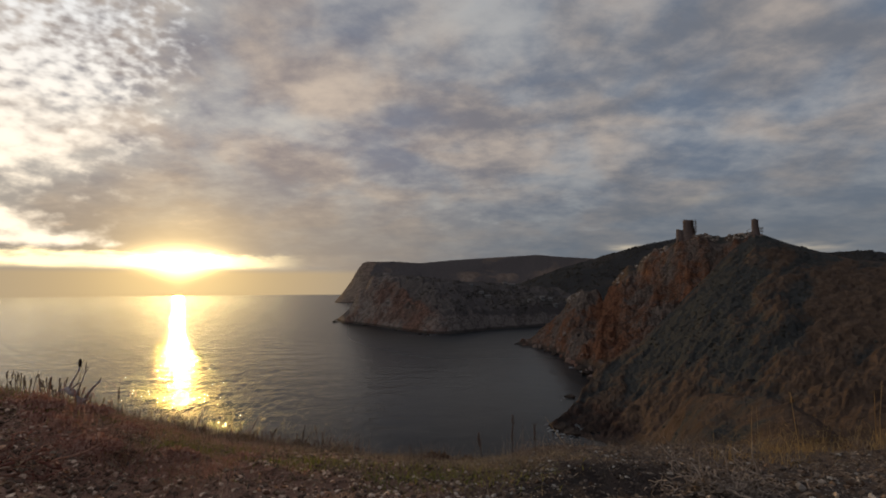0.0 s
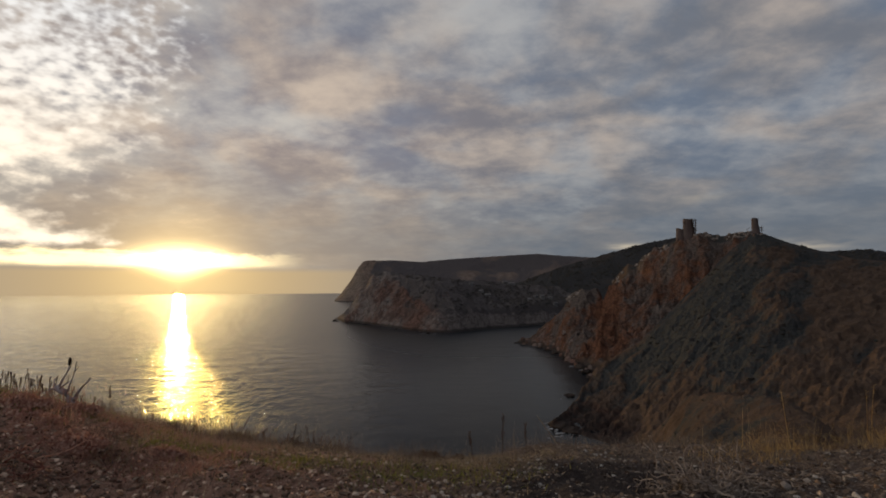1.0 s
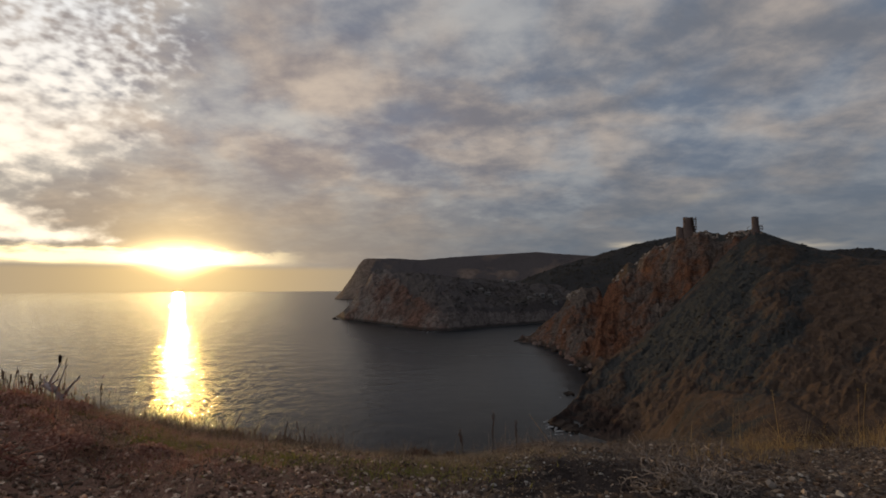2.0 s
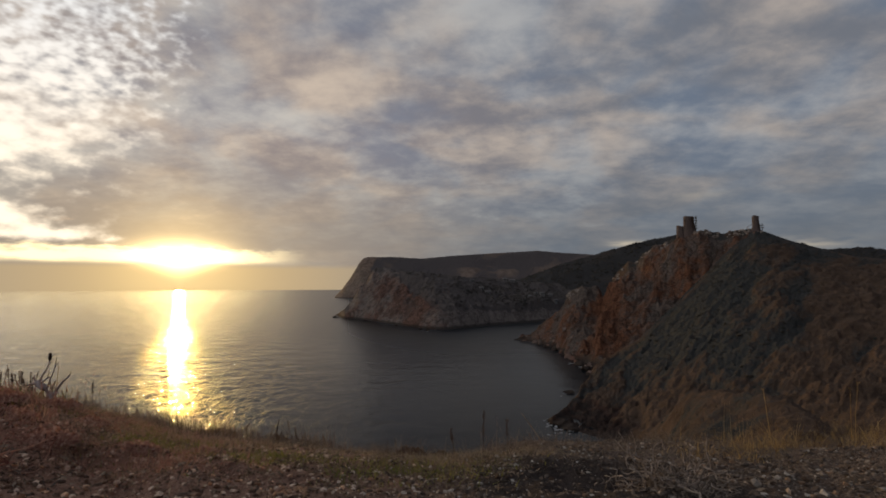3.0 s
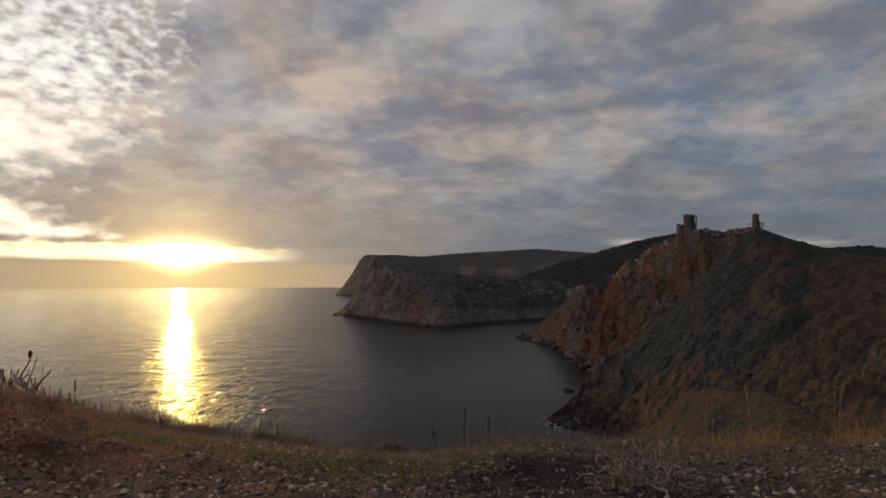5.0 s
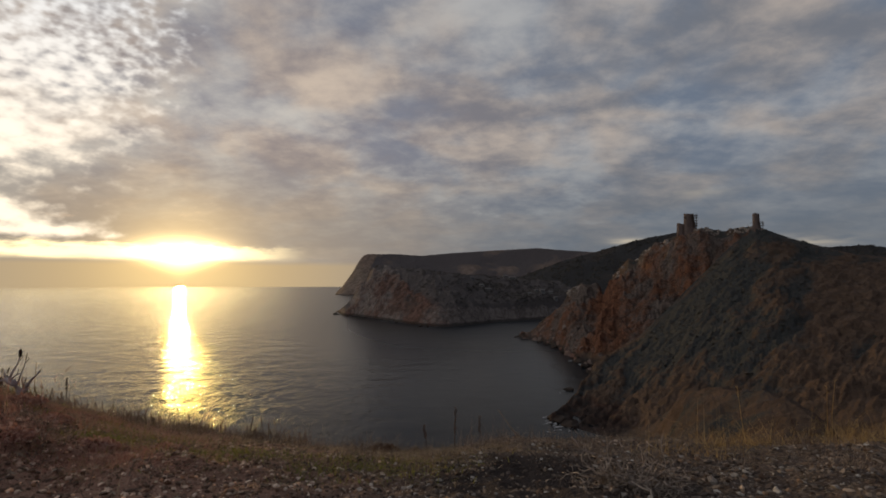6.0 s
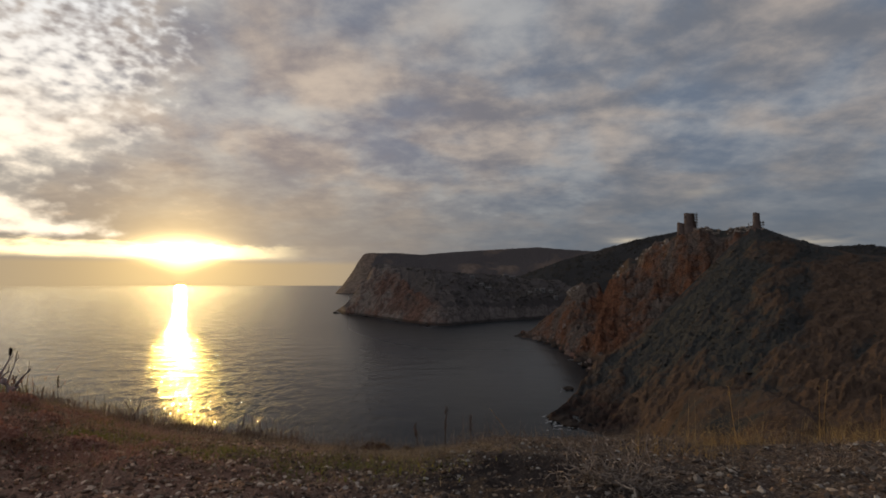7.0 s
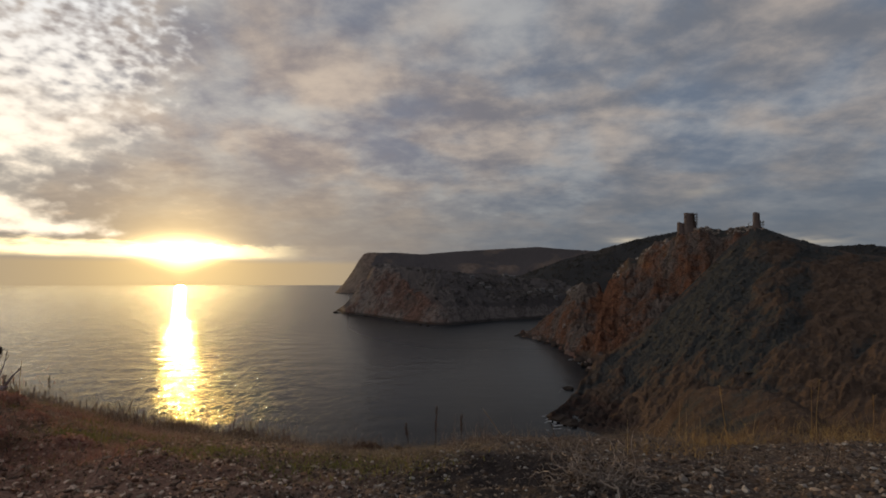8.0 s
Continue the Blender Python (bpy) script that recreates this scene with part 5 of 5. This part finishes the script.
def wander(rng, p, d, length, steps, curl):
    pts = [Vector(p)]
    d = Vector(d).normalized()
    for _ in range(steps):
        d = (d + Vector((rng.gauss(0, curl), rng.gauss(0, curl), rng.gauss(0, curl * 0.8)))).normalized()
        pts.append(pts[-1] + d * length / steps)
    return pts


def build_dead_shrub():
    rng = random.Random(77)
    x, y = -2.90, 3.72
    shrub = empty("dead_shrub", Matrix.Translation((x, y, float(ground_z(x, y)) - 0.055)) @ Matrix.Scale(0.85, 4), "gnarled leafless grey shrub with dark tips on the bank", "shrub")
    # arching main limb and its twigs
    limbs = [([(0.10, -0.16, -0.08), (0.05, -0.05, 0.02), (0.03, 0, 0.08), (0.0, 0, 0.145), (-0.07, 0.01, 0.205), (-0.13, 0.02, 0.235), (-0.17, 0.02, 0.232)], 0.034),
             ([(-0.11, 0.01, 0.235), (-0.09, 0.02, 0.30), (-0.055, 0.03, 0.37), (-0.04, 0.03, 0.43)], 0.011),
             ([(-0.04, 0.01, 0.185), (-0.02, 0.02, 0.27), (0.005, 0.02, 0.34), (0.012, 0.03, 0.41)], 0.007),
             ([(-0.10, 0, 0.225), (-0.05, -0.01, 0.265), (0.0, -0.01, 0.295)], 0.009),
             ([(0.02, 0, 0.10), (0.045, 0, 0.17), (0.06, 0.01, 0.205), (0.09, 0.02, 0.25), (0.145, 0.02, 0.30)], 0.016),
             ([(0.02, 0, 0.13), (0.055, -0.02, 0.155), (0.085, -0.02, 0.165)], 0.013),
             ([(-0.15, 0.02, 0.235), (-0.19, 0.02, 0.225), (-0.21, 0.02, 0.21)], 0.010),
             ([(-0.14, 0.02, 0.24), (-0.16, 0.02, 0.28), (-0.155, 0.02, 0.31)], 0.007),
             ([(0.03, 0.0, 0.08), (0.10, -0.02, 0.04), (0.16, -0.06, -0.04)], 0.016)]
    branches = []
    for pts, w in limbs:
        bm = bmesh.new()
        taper = 0.25 if w > 0.03 else 0.65
        tube(bm, pts, [w * (1 - taper * k / (len(pts) - 1)) * (0.3 if w > 0.03 and k == len(pts) - 1 else 1.0) for k in range(len(pts))], 8)
        branches.append(part("branch", bm, BARK, shrub, soft=True))
    for branch, (pts, w) in zip(branches[1:6], limbs[1:6]):
        for _ in range(2):
            p = Vector(pts[-1]).lerp(Vector(pts[-2]), rng.random())
            bm = bmesh.new()
            q = wander(rng, p, (rng.gauss(0, 0.6), rng.gauss(0, 0.6), 1), rng.uniform(0.03, 0.08), 3, 0.35)
            tube(bm, q, (0.004, 0.0035, 0.003, 0.002), 5)
            part("twig", bm, STEM, branch)
    bm = bmesh.new()
    tube(bm, [(-0.042, 0.03, 0.42), (-0.041, 0.03, 0.44), (-0.04, 0.03, 0.48), (-0.04, 0.03, 0.49)], (0.006, 0.013, 0.012, 0.003), 7)
    part("seed_head", bm, STEM, branches[1], "dark seed head")


build_dead_shrub()


def build_brush_heap(x, y, w, count, seed, name, label, mat, thick=1.0):
    """A tangle of dead branches lying on the gravel."""
    rng = random.Random(seed)
    z = float(ground_z(x, y))
    heap = empty(name, Matrix.Translation((x, y, z)), label, "branches")
    for k in range(count):
        px_, py_ = rng.gauss(0, w * 0.42), rng.gauss(0, w * 0.22)
        pz = float(ground_z(x + px_, y + py_)) - z + rng.uniform(0.0, 0.05)
        pts = wander(rng, (px_, py_, pz), (rng.gauss(-0.2, 1), rng.gauss(0, 0.6), rng.uniform(-0.15, 0.25)), rng.uniform(0.12, 0.34), 10, 0.42)
        for p in pts:
            low = float(ground_z(x + p.x, y + p.y)) - z + 0.004
            p.z = max(p.z, low)
        r0 = rng.uniform(0.0035, 0.0125) * thick
        bm = bmesh.new()
        tube(bm, pts, [r0 * (1 - 0.07 * q) for q in range(len(pts))], 6)
        for _ in range(5):
            c = rng.choice(pts)
            tube(bm, wander(rng, c, (rng.gauss(0, 1), rng.gauss(0, 1), 0.3), rng.uniform(0.02, 0.06), 3, 0.7), (0.003, 0.0025, 0.002, 0.0015), 4)
        part("branch", bm, mat, heap, soft=True)


build_brush_heap(1.12, 2.62, 0.25, 190, 5, "brush_heap", "tangle of dead grey branches on the gravel", TWIG, 0.62)
build_brush_heap(-1.98, 2.14, 0.22, 22, 7, "brush_heap", "tangle of thin red-brown dead twigs low on the bank", RUST, 0.55)


def build_low_shrub(x, y, w, h, seed, mat, label, group):
    rng = random.Random(seed)
    z = float(ground_z(x, y))
    shrub = empty("low_shrub", Matrix.Translation((x, y, z)), label, "shrub", group)
    bm = bmesh.new()
    for k in range(7):
        tube(bm, wander(rng, (rng.gauss(0, w * 0.15), 0, -0.02), (rng.gauss(0, 1), rng.gauss(0, 1), 1.2), h, 4, 0.3), (0.006, 0.005, 0.004, 0.003, 0.002), 5)
    part("stems", bm, STEM, shrub)
    bm = bmesh.new()
    for k in range(900):
        a, q = rng.uniform(0, 6.28), rng.random() ** 0.5
        p = Vector((w * q * math.cos(a), w * 0.7 * q * math.sin(a), h * (1 - q * q) * rng.uniform(0.2, 1.0) * (0.75 + 0.25 * math.sin(5 * a + seed))))
        d = Vector((rng.gauss(0, 1), rng.gauss(0, 1), rng.gauss(0.3, 1))).normalized() * rng.uniform(0.010, 0.022)
        u = d.orthogonal().normalized() * 0.006
        bm.faces.new([bm.verts.new(p - d * 0.4), bm.verts.new(p + u), bm.verts.new(p + d), bm.verts.new(p - u)])
    part("foliage", bm, mat, shrub)


for k_, (x_, y_, w_, h_) in enumerate(((-0.36, 4.45, 0.17, 0.10), (-0.10, 4.45, 0.10, 0.07), (-1.75, 5.2, 0.16, 0.12), (-2.25, 4.9, 0.22, 0.08), (3.35, 4.6, 0.22, 0.10)  )):
    build_low_shrub(x_, y_, w_, h_, 500 + k_, STEM, "low dark cushion shrub with tiny leaves", "low shrubs on the brow")
for k_, (x_, y_, w_, h_) in enumerate(((-2.60, 3.36, 0.16, 0.07), (-2.22, 3.10, 0.15, 0.06), (-2.75, 3.05, 0.22, 0.08), (-2.50, 2.78, 0.22, 0.09), (-1.75, 2.80, 0.15, 0.06), (-2.05, 2.55, 0.18, 0.07), (-1.45, 3.0, 0.12, 0.05))):
    build_low_shrub(x_, y_, w_, h_, 520 + k_, RUST_DULL, "withered rust-red cushion shrub on the earth bank", "red shrubs on the bank")
for x_, y_, n_ in ((-3.05, 3.75, 260), (-3.30, 3.85, 260), (-3.5, 3.7, 200)):
    build_tuft(x_, y_, n_, 0.13, 0.12, GREEN, 9100 + n_, "green_tussock", "dark green grass tussock on top of the bank", 0.8)


def build_gravel():
    rng = random.Random(31)
    nrng = np.random.default_rng(31)
    shapes = [boulder_mesh("stone", 200 + k, STONE, 1, 0.65) for k in range(10)]
    # single stones nearest to the slider
    for k in range(290):
        x, y = rng.uniform(-2.6, 2.9), 2.0 + 2.0 * rng.random() ** 1.5
        size = min(0.008 + rng.expovariate(1 / 0.007), 0.026) * (1.3 if x > 1.0 else 0.7 if x < -0.6 else 1.0)
        ob = new("stone", rng.choice(shapes))
        ob.parent = ground
        ob.location = (x, y, float(ground_z(x, y)) + size * 0.2)
        ob.rotation_euler = (rng.uniform(-0.4, 0.4), rng.uniform(-0.4, 0.4), rng.uniform(0, 6.3))
        ob.scale = (size * rng.uniform(0.8, 1.4), size, size * rng.uniform(0.7, 1.1))
    # the rest of the gravel in one mesh
    chips = [boulder_mesh("chip", 240 + k, STONE, 1, 0.65) for k in range(6)]
    unit, tris = [], []
    for m in chips:
        bm = bmesh.new()
        bm.from_mesh(m)
        bmesh.ops.dissolve_limit(bm, angle_limit=radians(24), verts=bm.verts, edges=bm.edges)
        bmesh.ops.triangulate(bm, faces=bm.faces)
        bm.verts.index_update()
        unit.append(np.array([v.co[:] for v in bm.verts]))
        tris.append(np.array([[v.index for v in f.verts] for f in bm.faces]))
        bm.free()
        bpy.data.meshes.remove(m)
    bed = lambda x, y: np.clip(0.25 + 0.9 * smooth(y, 3.9, 2.8) + 0.3 * smooth(x, 1.0, 2.5) * smooth(y, 4.6, 3.6), 0, 1) * (1 - 0.55 * smooth(x, 0.9, 1.5)) * (0.25 + 0.75 * smooth(fbm(x / 0.35, y / 0.35, 150, 3), 0.36, 0.58)) * (1 - 0.85 * np.exp(-((x - 0.80) / 0.68) ** 2 - ((y - 2.85) / 0.45) ** 2)) + 0.65 * smooth(x, -0.5, -1.1) * smooth(y, 3.0, 2.5) + 0.5 * smooth(x, -1.4, -0.8) * smooth(x, 0.5, 0.1) * smooth(y, 3.3, 2.9)
    fade = lambda x, y: bed(x, y) * (0.15 + 0.85 * smooth(y, 1.5, 2.15))
    xs, ys = scatter(58000, -4.6, 5.2, 1.5, 5.0, fade, 33)
    far_x, far_y = scatter(7000, -5.2, 5.6, -3.5, 1.5, lambda x, y: 0.2 + 0.8 * smooth(fbm(x / 0.5, y / 0.5, 151, 3), 0.40, 0.6), 34)
    xs, ys = np.concatenate([xs, far_x]), np.concatenate([ys, far_y])
    zs = ground_z(xs, ys)
    verts, faces, at = [], [], 0
    for x, y, z in zip(xs, ys, zs):
        k = nrng.integers(len(unit))
        size = min(0.004 + nrng.exponential(0.0058) * (1.6 if x > 0.9 else 1.0), 0.026 if x > 0.9 else 0.021)
        t = nrng.uniform(0, 6.28)
        p = unit[k] * size * nrng.uniform(0.7, 1.3, 3)
        c, s_ = math.cos(t), math.sin(t)
        verts.append(np.stack([p[:, 0] * c - p[:, 1] * s_ + x, p[:, 0] * s_ + p[:, 1] * c + y, p[:, 2] + z + size * 0.2], 1))
        faces.append(tris[k] + at)
        at += len(p)
    mesh = bpy.data.meshes.new("gravel")
    mesh.from_pydata(np.concatenate(verts).tolist(), [], np.concatenate(faces).tolist())
    mesh.update()
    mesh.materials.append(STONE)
    ob = new("gravel", mesh)
    ob.parent = ground
    tagged(ob, "loose grey and tan limestone gravel", kind="stuff")


build_gravel()
